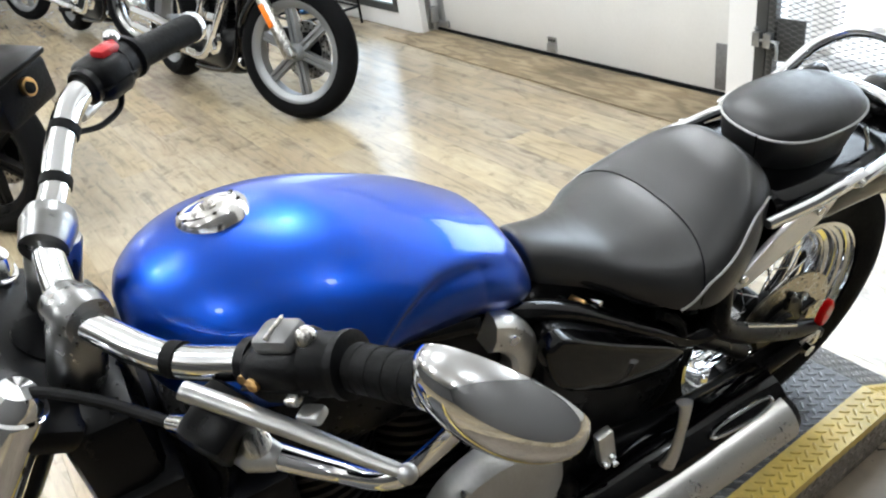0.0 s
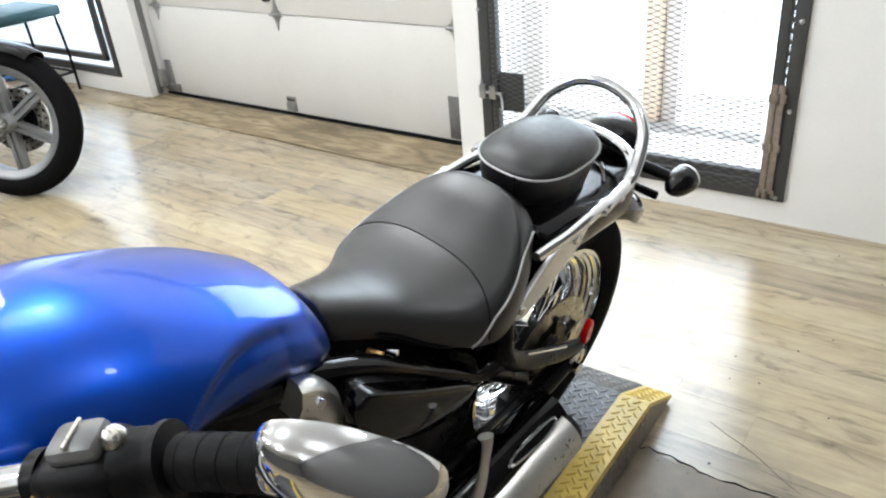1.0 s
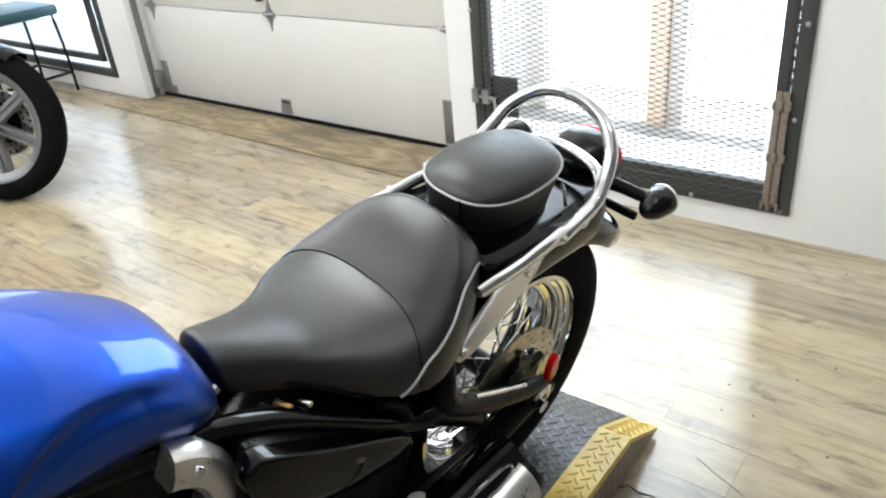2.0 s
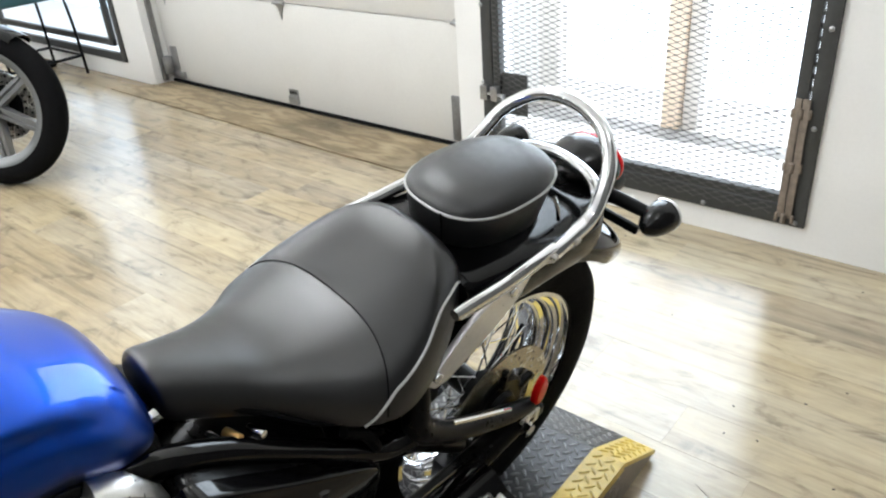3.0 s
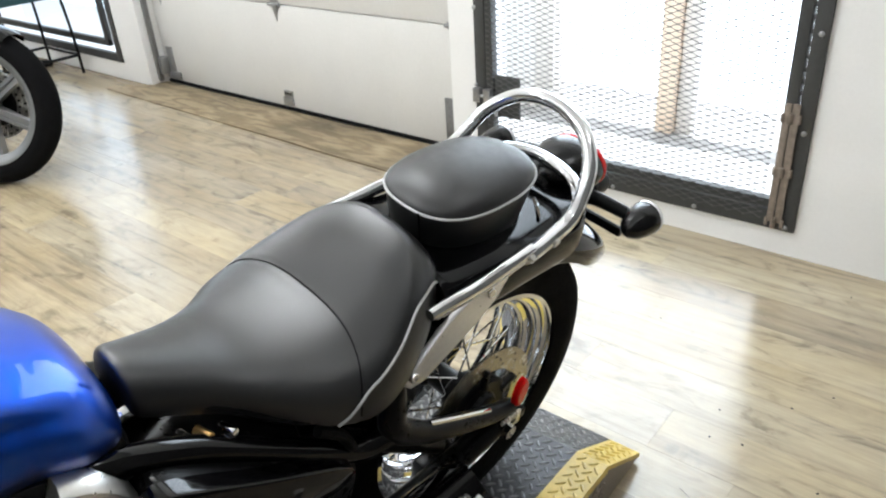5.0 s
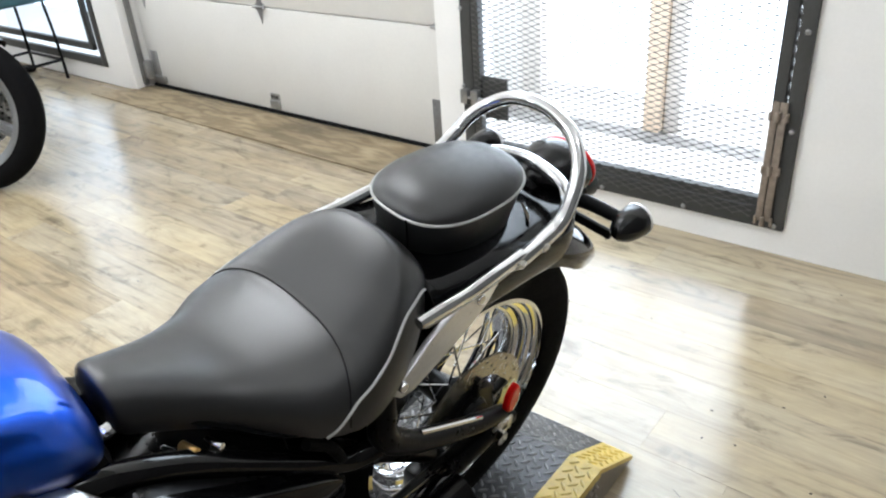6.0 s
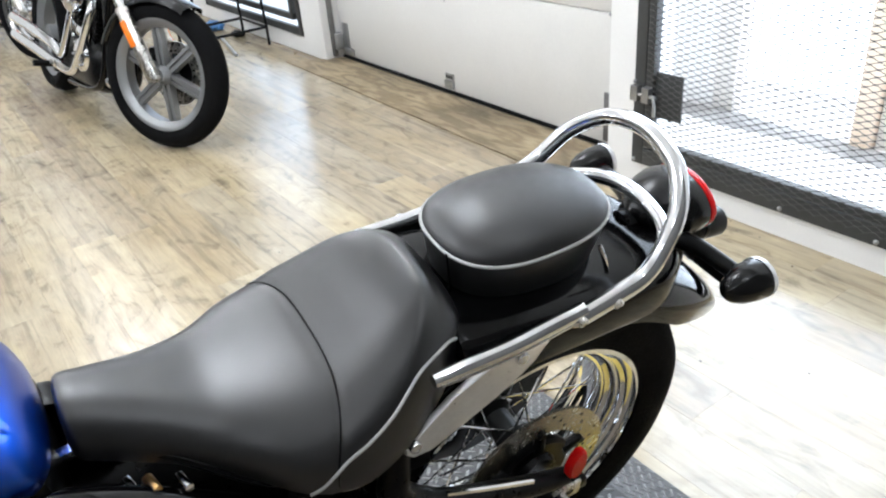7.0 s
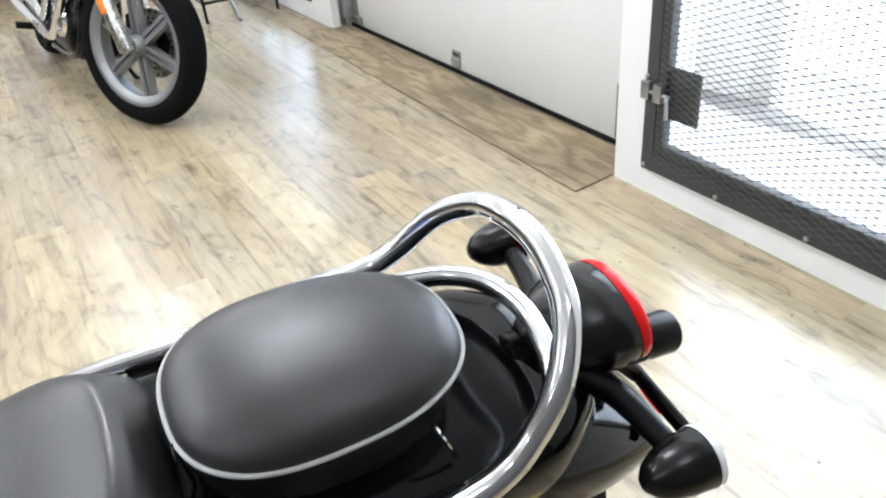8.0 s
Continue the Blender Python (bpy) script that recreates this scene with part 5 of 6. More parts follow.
# ---- roller door ----
door = holder("garage_door", pose(0, 0, 0), "white sectional garage door with steel hinges, closed", "garage door", "structure")
for i, (z0, z1) in enumerate(((0.018, 0.545), (0.55, 1.08), (1.085, 1.62), (1.625, 2.2))):
    part("door_panel", box(B(), (DL + 0.0, DOOR_Y, z0), (DR + 0.0, DOOR_Y + 0.045, z1), None, 0.004), WHITE_DOOR, door)
part("bottom_seal", box(B(), (DL + 0.01, DOOR_Y - 0.012, 0.004), (DR, DOOR_Y + 0.04, 0.018), None, 0.005), BLACK_RUBBER, door, "black rubber bottom seal")
def hinge(x, z):
    m = pose(x, DOOR_Y, z, 90, 0, 0)
    out = [(-0.022, -0.02), (0, -0.085), (0.022, -0.02), (0.045, -0.012), (0.045, 0.012), (0.022, 0.02), (0, 0.085), (-0.022, 0.02), (-0.045, 0.012), (-0.045, -0.012)]
    h = part("hinge", polyplate(B(), [(u * 0.8, v) for u, v in out], 0.004, m, 0, 0.001), GALV, door, "galvanised hinge")
    part("hinge_pin", disc_between(B(), (x - 0.04, DOOR_Y - 0.012, z), (x + 0.04, DOOR_Y - 0.012, z), 0.008, seg=12), GALV, h)


for hx_ in (DL + 0.1, -2.725, -1.59):
    hinge(hx_, 0.548)
for hx_, w in ((-2.725, 0.035), (-3.76, 0.05)):
    part("floor_bracket", box(B(), (hx_ - w, DOOR_Y - 0.016, 0.03), (hx_ + w, DOOR_Y, 0.072), None, 0.003), GALV, door, "galvanised bracket")
br = part("floor_bracket", box(B(), (-2.76, DOOR_Y - 0.006, 0.072), (-2.69, DOOR_Y, 0.108), None, 0.002), GALV, door)
for k in range(3):
    part("slot", box(B(), (-2.752 + 0.02 * k, DOOR_Y - 0.0075, 0.084), (-2.740 + 0.02 * k, DOOR_Y - 0.005, 0.098)), SATIN_BLACK, br)
part("corner_bracket", box(B(), (-1.655, DOOR_Y - 0.010, 0.03), (-1.590, DOOR_Y, 0.235), None, 0.002), TRACK_STEEL, door, "dull steel corner bracket")
part("corner_bracket", box(B(), (DL + 0.045, DOOR_Y - 0.008, 0.04), (DL + 0.105, DOOR_Y, 0.22), None, 0.002), GALV, door)
part("roller", disc_between(B(), (DR - 0.06, DOOR_Y - 0.03, 0.09), (DR - 0.005, DOOR_Y - 0.03, 0.09), 0.014, seg=14), GALV, door)
part("lift_handle", tube(B(), [(-2.76, DOOR_Y, 0.62), (-2.762, DOOR_Y - 0.04, 0.63), (-2.765, DOOR_Y - 0.045, 0.70), (-2.762, DOOR_Y - 0.04, 0.76), (-2.76, DOOR_Y, 0.77)], 0.008, 10), DARK_STEEL, door)
for x, w in ((DL, 1), (DR, -1)):
    tr = part("door_track", box(B(), (min(x, x + w * 0.025), DOOR_Y - 0.075, 0.02), (max(x, x + w * 0.025), DOOR_Y - 0.045, 2.2), None, 0.004), TRACK_STEEL, door, "dull galvanised door track")
    part("track_bracket", box(B(), (min(x, x + w * 0.05), DOOR_Y - 0.06, 0.06), (max(x, x + w * 0.05), DOOR_Y - 0.01, 0.16), None, 0.004), GALV, tr)

# plywood threshold
bm = polyplate(B(), [(-4.055, 3.315), (-1.46, 3.268), (-1.478, 3.44), (-1.474, 3.60), (DL + 0.005, 3.60), (DL - 0.02, 3.505)], 0.006, None, 0, 0.002)
thing("plywood_sheet", bm, PLYWOOD, "worn plywood strip along the garage door", "plywood sheet", m=pose(0, 0, 0.001))

# ---- gate ----
gate = holder("window_gate", pose(0, 0, 0), "dark steel security gate of expanded mesh over a bright doorway", "gate", "structure")
Y = WALL_Y - 0.014
fr, fs = 0.062, 0.044
for nm, lo, hi in (("frame_side", (GL + 0.008, Y, GB), (GL + 0.055, Y + 0.03, GT)), ("frame_side", (GR - fs, Y, GB), (GR, Y + 0.03, GT)), ("frame_sill", (GL + 0.055, Y + 0.001, GB), (GR - fs, Y + 0.029, GB + fr)), ("frame_head", (GL + 0.055, Y + 0.001, GT - fr), (GR - fs, Y + 0.029, GT))):
    part(nm, box(B(), lo, hi, None, 0.002), DARK_STEEL, gate)
part("door_stile", box(B(), (GL + 0.061, Y - 0.004, GB + 0.07), (GL + 0.092, Y + 0.03, GT - 0.07), None, 0.003), DARK_STEEL, gate)
part("door_stile", box(B(), (GR - fs - 0.042, Y - 0.004, GB + 0.07), (GR - fs - 0.0065, Y + 0.03, GT - 0.07), None, 0.003), DARK_STEEL, gate)
part("door_sill", box(B(), (GL + 0.092, Y - 0.003, GB + 0.07), (GR - fs - 0.042, Y + 0.03, GB + 0.1), None, 0.003), DARK_STEEL, gate)
# weathered hinge strip with a groove, its knuckles, and cleats that cross the gap above it
for x0, x1 in ((GR - fs - 0.040, GR - fs - 0.019), (GR - fs - 0.016, GR - fs + 0.006)):
    part("hinge_leaf", box(B(), (x0, Y - 0.011, GB + 0.028), (x1, Y - 0.004, 0.50), None, 0.002), RUSTY, gate, "rusty brown hinge leaf")
for z in (0.115, 0.285, 0.455):
    part("hinge_knuckle", disc_between(B(), (GR - fs - 0.0175, Y - 0.012, z - 0.016), (GR - fs - 0.0175, Y - 0.012, z + 0.016), 0.008, seg=14, bevel=0.002), RUSTY, gate)
    for x in (GR - fs - 0.040, GR - fs + 0.008):
        part("hinge_tab", box(B(), (x - 0.005, Y - 0.014, z - 0.014), (x + 0.005, Y - 0.004, z + 0.014), None, 0.003), RUSTY, gate)
for i in range(24):
    part("gap_cleat", box(B(), (GR - fs - 0.009, Y + 0.004, 0.520 + i * 0.036), (GR - fs + 0.002, Y + 0.020, 0.532 + i * 0.036), None, 0.001), DARK_STEEL, gate)
for x, z in ((GR - 0.02, 0.413), (GR - 0.02, 0.702), (GR - 0.02, 0.99), (GR - 0.027, 0.102), (-0.439, 0.101), (-0.739, 0.102), (-1.039, 0.101), (GL + 0.020, 0.102), (GL + 0.012, 0.39), (GL + 0.012, 0.68)):
    part("bolt", blob(B(), (x, Y - 0.001, z), (0.0085, 0.006, 0.0085), None, 12), GALV, gate)
# latch with its guard plate
part("latch_guard", box(B(), (GL + 0.055, Y + 0.012, 0.275), (-1.145, Y + 0.02, 0.435), None, 0.002), DARK_STEEL, gate, "dark steel guard plate")
part("latch_bar", disc_between(B(), (GL + 0.03, Y - 0.02, 0.355), (-1.225, Y - 0.02, 0.355), 0.007, seg=12), GALV, gate, "galvanised slide latch")
part("latch_handle", tube(B(), [(-1.235, Y - 0.02, 0.356), (-1.225, Y - 0.034, 0.352), (-1.22, Y - 0.036, 0.325), (-1.222, Y - 0.034, 0.295)], 0.006, 10), GALV, gate)
for x in (GL + 0.03, -1.27):
    part("latch_keeper", box(B(), (x - 0.016, Y - 0.03, 0.33), (x + 0.016, Y - 0.004, 0.385), None, 0.003), GALV, gate)
# expanded mesh: zigzag strands joined at the knots
MX0, MX1, MZ0, MZ1 = GL + 0.075, GR - fs - 0.038, GB + 0.040, GT - 0.075
px, pz = 0.050, 0.0100
n, yq = int((MX1 - MX0) / px), Y - 0.010


def strand_mesh(phase):
    """A zigzag strand: thin legs, and a broader twisted knot wherever it meets its neighbour."""
    bm = B()
    prev = None
    for i in range(2 * n + 1):
        up = (i + phase) % 2
        mid, side = (0.44 if up else -0.44) * pz, 1 if up else -1
        for dx, dz, tk in ((-0.0055, -0.0018, 0.0024), (-0.0016, 0.0, 0.0047), (0.0016, 0.0, 0.0047), (0.0055, -0.0018, 0.0024)):
            x, zz, yy = MX0 + i * px / 2 + dx, mid + side * dz, yq + (0.003 if up else -0.003) * (1 if dz == 0 else 0.4)
            tri = [bm.verts.new((x, yy, zz - tk / 2)), bm.verts.new((x, yy, zz + tk / 2)), bm.verts.new((x, yy + 0.002, zz))]
            if prev:
                for a in range(3):
                    bm.faces.new((prev[a], prev[(a + 1) % 3], tri[(a + 1) % 3], tri[a]))
            prev = tri
    me = bpy.data.meshes.new("strand")
    bm.to_mesh(me)
    bm.free()
    me.materials.append(MESH_STEEL)
    return me


mesh_panel = part("mesh_panel", box(B(), (MX0, yq - 0.004, MZ1), (MX1, yq + 0.006, MZ1 + 0.012)), DARK_STEEL, gate, "diamond expanded steel mesh")
strands = [strand_mesh(0), strand_mesh(1)]
for r in range(int((MZ1 - MZ0) / pz)):
    ob = new("strand", strands[r % 2])
    ob.parent = mesh_panel
    ob.location = (0, 0, MZ0 + r * pz)
# yard things seen through the gate
thing("orange_post", box(B(), (-1.004, 4.33, -0.03), (-0.924, 4.41, 0.95), None, 0.01), ORANGE_PAINT, "pale orange post standing in the yard", "post")
thing("white_post", box(B(), (-0.920, 4.37, -0.03), (-0.845, 4.44, 0.95), None, 0.008), POST_GREY, "white post beside the orange post", "post")
partition = thing("yard_partition", box(B(), (-2.4, 4.38, -0.03), (-1.69, 4.46, 0.95), None, 0.01), YARD_WHITE, "white partition with a greyer end standing in the yard", "partition")
# greyer strip at the partition's right end
part("end_strip", box(B(), (-1.688, 4.372, -0.03), (-1.575, 4.468, 0.95), None, 0.01), POST_GREY, partition, "greyer end strip of the partition")

# ragged darker grey strip along the far side of the pale ground
rng = random.Random(11)
bm = B()
edge = []
for i in range(61):
    x = -2.4 + i * 0.05
    edge.append((x, 4.29 + 0.02 * noise.noise((x * 3, 0, 0)), 0.085 + 0.045 * noise.noise((x * 2.3, 7, 0)) + 0.012 * rng.random()))
rings(bm, [[Vector((x, y - w, -0.034)), Vector((x, y - w * 0.4, -0.024)), Vector((x, y + w * 0.4, -0.023)), Vector((x, y + w, -0.034))] for x, y, w in edge])
thing("ground_strip", bm, STRIP_GREY, "ragged darker grey strip along the pale ground", "gravel", "stuff")

# ---- barred window by the motorcycles ----
win = holder("window_1", pose(0, 0, 0), "steel framed window with bars", "window", "structure")
Y = WALL_Y + 0.05
for nm, lo, hi in (("window_frame", (WL, Y, WB), (WL + 0.05, Y + 0.03, WT)), ("window_frame", (WR - 0.05, Y, WB), (WR, Y + 0.03, WT)), ("window_sill", (WL + 0.05, Y, WB), (WR - 0.05, Y + 0.03, WB + 0.05)), ("inner_frame", (WR - 0.15, Y, WB + 0.1), (WR - 0.11, Y + 0.03, WT)), ("inner_sill", (WL + 0.05, Y + 0.001, WB + 0.09), (WR - 0.11, Y + 0.029, WB + 0.13))):
    part(nm, box(B(), lo, hi, None, 0.003), DARK_STEEL, win)
# low stool in front of it
rack = holder("stool", pose(-4.80, 3.25, 0), "low stool with a black tubular frame and dark teal seat", "stool")
for x in (-0.222, 0.222):
    for y in (-0.27, 0.195):
        part("leg", tube(B(), [(x, y, 0.0), (x * 0.98, y, 0.25), (x * 0.92, y * 0.95, 0.485)], 0.0095, 10), SATIN_BLACK, rack)
    part("rail", tube(B(), [(x, -0.27, 0.12), (x, 0.195, 0.12)], 0.0095, 10), SATIN_BLACK, rack)
for y in (-0.27, 0.195):
    part("rail", tube(B(), [(-0.222, y, 0.12), (0.222, y, 0.12)], 0.0095, 10), SATIN_BLACK, rack)
part("seat", box(B(), (-0.25, -0.22, 0.485), (0.25, 0.22, 0.555), None, 0.022), TEAL, rack, "dark teal vinyl seat")
# odds and ends on the floor under the window
thing("steel_rod", tube(B(), [(-5.05, 3.285, 0.011), (-4.46, 3.155, 0.011)], 0.010, 12), GALV, "thin grey steel rod lying on the floor", "rod")
def crumple(u):
    return u * (1 + 0.16 * math.sin(9 * u.x + 4 * u.y) + 0.12 * math.sin(11 * u.y + 3))
thing("plastic_bag", blob(B(), (-5.40, 3.37, 0.03), (0.11, 0.06, 0.03), None, 28, shape=crumple), BLUE_CLOTH, "crumpled light blue plastic bag on the floor", "plastic bag")
thing("black_cloth", blob(B(), (-5.02, 3.40, 0.02), (0.07, 0.04, 0.02), None, 24, shape=crumple), BLACK_RUBBER, "small crumpled black cloth on the floor", "cloth")

# ---- the second motorcycle: x to its left, y to its rear ----
SQUARE_FIN = finish(box(B(), (-0.09, -0.08, 0), (0.09, 0.08, 0.009), None, 0.003), "fin", SATIN_BLACK)


def other_bike(contact, head, steer, lean, cast, label, paint, alloy=None):
    alloy = alloy or SILVER_WHEEL
    piv = Matrix.Translation((0, 0.12, 0))
    FM = piv @ pose(0, 0, 0, 0, 0, steer) @ piv.inverted()
    base = pose(0, 0, 0, 0, lean, head + 90)
    off = base @ FM @ Vector((0, 0, 0))
    m = pose(contact[0] - off.x, contact[1] - off.y, 0.003 - off.z) @ base
    bike = holder("motorcycle", m, label, "motorcycle", group="parked motorcycles")
    A = Vector((0, 0, 0.335))
    w = part("front_wheel", lathe(B(), [(0.0, -0.055), (0.03, -0.055), (0.045, -0.03), (0.045, 0.03), (0.03, 0.055), (0.0, 0.055)], 32, Matrix.Translation(A)), alloy if cast else CHROME, bike, "front wheel with a cast spoked rim" if cast else "front wheel with wire spokes")
    T = [(0.245, -0.044), (0.27, -0.054), (0.30, -0.052), (0.32, -0.037), (0.331, -0.014), (0.333, 0), (0.331, 0.014), (0.32, 0.037), (0.30, 0.052), (0.27, 0.054), (0.245, 0.044), (0.24, 0)]
    part("tyre", lathe(B(), T, 80, Matrix.Translation(A), closed=True), TYRE_RUBBER, w, "black rubber tyre", 40)
    part("rim", lathe(B(), [(0.25, -0.047), (0.256, -0.045), (0.25, -0.037), (0.236, -0.03), (0.228, -0.012), (0.228, 0.012), (0.236, 0.03), (0.25, 0.037), (0.256, 0.045), (0.25, 0.047), (0.232, 0.040), (0.212, 0.026), (0.208, 0), (0.212, -0.026), (0.232, -0.040)], 80, Matrix.Translation(A), closed=True), alloy if cast else CHROME, w, "cast rim", 40)
    if cast:
        for i in range(6):
            mm = Matrix.Translation(A) @ pose(0, 0, 0, 60 * i - 12, 0, 0)
            bm = B()
            for q in (-1, 1):
                rings(bm, [[mm @ Vector((x, q * (0.010 + 0.0035) + u, 0.03 if k == 0 else 0.218)) for x, u in ((-0.022 + 0.006 * k, -0.008), (-0.022 + 0.006 * k, 0.008), (0.022 - 0.006 * k, 0.008), (0.022 - 0.006 * k, -0.008))] for k in (0, 1)])
            box(bm, (-0.008, -0.02, 0.03), (0.008, 0.02, 0.215), mm)
            part("spoke", bm, alloy, w, "", 30)
    else:
        for i in range(36):
            a = 2 * math.pi * i / 36
            s = 1 if i % 2 else -1
            p = A + Vector((s * 0.04, 0.03 * math.cos(a + 0.8 * s), 0.03 * math.sin(a + 0.8 * s)))
            q = A + Vector((0, 0.212 * math.cos(a), 0.212 * math.sin(a)))
            ob = new("spoke", sp)
            ob.parent = w
            ob.matrix_local = Matrix.Translation(p) @ (q - p).to_track_quat("Z", "Y").to_matrix().to_4x4() @ Matrix.Diagonal((1, 1, (q - p).length, 1))
    # drilled disc on the left side
    bm = lathe(B(), [(0.09, 0.066), (0.145, 0.066), (0.145, 0.071), (0.09, 0.071)], 60, Matrix.Translation(A), closed=True)
    d = part("brake_disc", bm, BRUSHED, w, "steel brake disc", 30)
    for i in range(24):
        a = 2 * math.pi * i / 24
        for k, r in enumerate((0.103, 0.132)):
            a2 = a + k * 0.13
            c = A + Vector((0.0, r * math.cos(a2), r * math.sin(a2)))
            part("hole", disc_between(B(), c + Vector((0.0645, 0, 0)), c + Vector((0.0725, 0, 0)), 0.006, seg=8), SATIN_BLACK, d)
    part("disc_carrier", lathe(B(), [(0.03, 0.062), (0.06, 0.07), (0.092, 0.07), (0.092, 0.067), (0.03, 0.055)], 36, Matrix.Translation(A), closed=True), SATIN_BLACK, w)
    part("brake_caliper", box(B(), (0.05, 0.08, 0.33), (0.1, 0.15, 0.44), None, 0.012), SATIN_BLACK, bike)
    # fork: raked back
    R = Vector((0, 0.5, 0.866))
    for s in (1, -1):
        b = A + Vector((s * 0.088, 0.0, 0.0))
        leg = part("fork_leg", disc_between(B(), b + R * 0.30, b + R * 0.78, 0.0205, seg=20), CHROME, bike, "chrome fork leg")
        part("slider", disc_between(B(), b - R * 0.02, b + R * 0.32, 0.031, 0.029, 24, bevel=0.004), BRUSHED, leg, "polished fork slider")
        part("axle_clamp", disc_between(B(), b - Vector((s * 0.02, 0, 0)), b + Vector((s * 0.004, 0, 0)), 0.028, 0.026, 20, bevel=0.003), BRUSHED, leg)
        part("reflector", box(B(), (-0.004, -0.014, -0.06), (0.004, 0.014, 0.06), Matrix.Translation(b + R * 0.2 + Vector((s * 0.033, 0, 0))) @ pose(0, 0, 0, -30, 0, 0), 0.003), AMBER, leg, "orange reflector")
    for d_, nm in ((0.62, "lower_yoke"), (0.78, "upper_yoke")):
        part(nm, box(B(), (-0.12, -0.03, -0.018), (0.12, 0.06, 0.018), Matrix.Translation(A + R * d_) @ pose(0, 0, 0, -30, 0, 0), 0.01), CHROME, bike)
    # front fender
    bm, loops = B(), []
    for dg in np.linspace(-28, 72, 30):
        a = radians(dg)
        arcp = lambda x, r: A + Vector((x, r * math.sin(a), r * math.cos(a)))
        loops.append([arcp(0.068 * math.sin(q), 0.315 + 0.04 * math.cos(q) ** 0.7) for q in np.linspace(-1.55, 1.55, 13)] + [arcp(0.065 * math.sin(q), 0.312 + 0.039 * math.cos(q) ** 0.7) for q in np.linspace(1.55, -1.55, 13)])
    rings(bm, loops)
    part("front_fender", bm, GLOSS_BLACK, bike, "gloss black front fender", 50)
    # frame, engine, pipes
    for s in (1, -1):
        part("downtube", tube(B(), [(s * 0.05, 0.36, 0.78), (s * 0.07, 0.42, 0.45), (s * 0.09, 0.50, 0.2), (s * 0.1, 0.95, 0.15)], 0.018, 12), GLOSS_BLACK, bike)
    part("radiator", box(B(), (-0.08, 0.40, 0.36), (0.08, 0.44, 0.62), pose(0, 0, 0), 0.01), SATIN_BLACK, bike)
    eng = part("crankcase", loft(B(), [(0.48, 0.09, 0.38, 0.17, 0.28, 1), (0.58, 0.125, 0.42, 0.15, 0.28, 1), (0.95, 0.125, 0.42, 0.15, 0.28, 1), (1.08, 0.09, 0.4, 0.18, 0.28, 1)], 28, k=3), SATIN_BLACK, bike)
    cam_ = part("cam_cover", lathe(B(), [(0.0, 0.035), (0.055, 0.033), (0.078, 0.02), (0.082, 0.0)], 36, pose(-0.12, 0.63, 0.33, 0, 0, 180)), CHROME, eng, "chrome engine cover")
    for q in range(5):
        a = 2 * math.pi * q / 5
        c = Vector((-0.145, 0.63 + 0.066 * math.cos(a), 0.33 + 0.066 * math.sin(a)))
        part("bolt", disc_between(B(), c, c - Vector((0.012, 0, 0)), 0.006, seg=10), GALV, cam_)
    part("tappet_block", box(B(), (-0.13, 0.60, 0.42), (-0.09, 0.80, 0.47), None, 0.01), CHROME, eng)
    part("oil_filter", disc_between(B(), (-0.05, 0.50, 0.24), (-0.05, 0.40, 0.235), 0.037, seg=28, bevel=0.005), CHROME, eng, "chrome oil filter")
    part("air_cleaner", lathe(B(), [(0.0, 0.06), (0.07, 0.058), (0.095, 0.045), (0.10, 0.0)], 40, pose(-0.10, 0.74, 0.62, 0, 0, 180)), CHROME, eng, "round chrome air cleaner")
    for y, tilt in ((0.62, 22), (0.82, -22)):
        mm = pose(0, y, 0.42, tilt, 0, 0)
        cyl = part("cylinder", box(B(), (-0.075, -0.065, 0), (0.075, 0.065, 0.22), mm), SATIN_BLACK, bike, "black finned cylinder", 30)
        for i in range(10):
            ob = new("fin", SQUARE_FIN)
            ob.parent = cyl
            ob.matrix_local = mm @ pose(0, 0, 0.022 * i)
        part("rocker_cover", box(B(), (-0.085, -0.07, 0.22), (0.085, 0.07, 0.28), mm, 0.025), CHROME, eng)
        for e in (-0.02, 0.02):
            part("pushrod_tube", disc_between(B(), mm @ Vector((-0.10, e, -0.02)), mm @ Vector((-0.092, e * 0.6, 0.22)), 0.011, seg=14), CHROME, eng)
    for k in (0, 1):
        part("exhaust_pipe", tube(B(), [(-0.08, 0.52 + 0.27 * k, 0.60), (-0.12, 0.46 + 0.28 * k, 0.57), (-0.14, 0.49 + 0.26 * k, 0.48), (-0.148, 0.60 + 0.22 * k, 0.34 + 0.03 * k), (-0.15, 0.74 + 0.16 * k, 0.235 + 0.06 * k), (-0.155, 1.0, 0.24 + 0.09 * k), (-0.16, 1.35, 0.26 + 0.1 * k), (-0.16, 1.8, 0.28 + 0.1 * k)], [0.018, 0.018, 0.019, 0.020, 0.022, 0.028, 0.031, 0.031], 18, 7), CHROME, bike, "chrome exhaust pipe")
    for y in (0.78, 0.92):
        part("pipe_shield", box(B(), (-0.186, y, 0.235), (-0.172, y + 0.09, 0.262), None, 0.005), BRUSHED, bike)
    part("peg_bracket", box(B(), (-0.15, 1.04, 0.18), (-0.12, 1.10, 0.30), None, 0.008), SATIN_BLACK, bike)
    part("foot_peg", tube(B(), [(-0.13, 1.07, 0.22), (-0.25, 1.07, 0.225)], 0.017, 12), BLACK_RUBBER, bike)
    part("fuel_tank", loft(B(), [(0.38, 0.06, 0.92, 0.80, 0.86, 1), (0.48, 0.13, 0.99, 0.76, 0.88, 1), (0.66, 0.14, 1.0, 0.74, 0.87, 1), (0.86, 0.10, 0.92, 0.74, 0.83, 1), (0.95, 0.05, 0.84, 0.76, 0.8, 1)], 32), paint, bike, "glossy fuel tank")
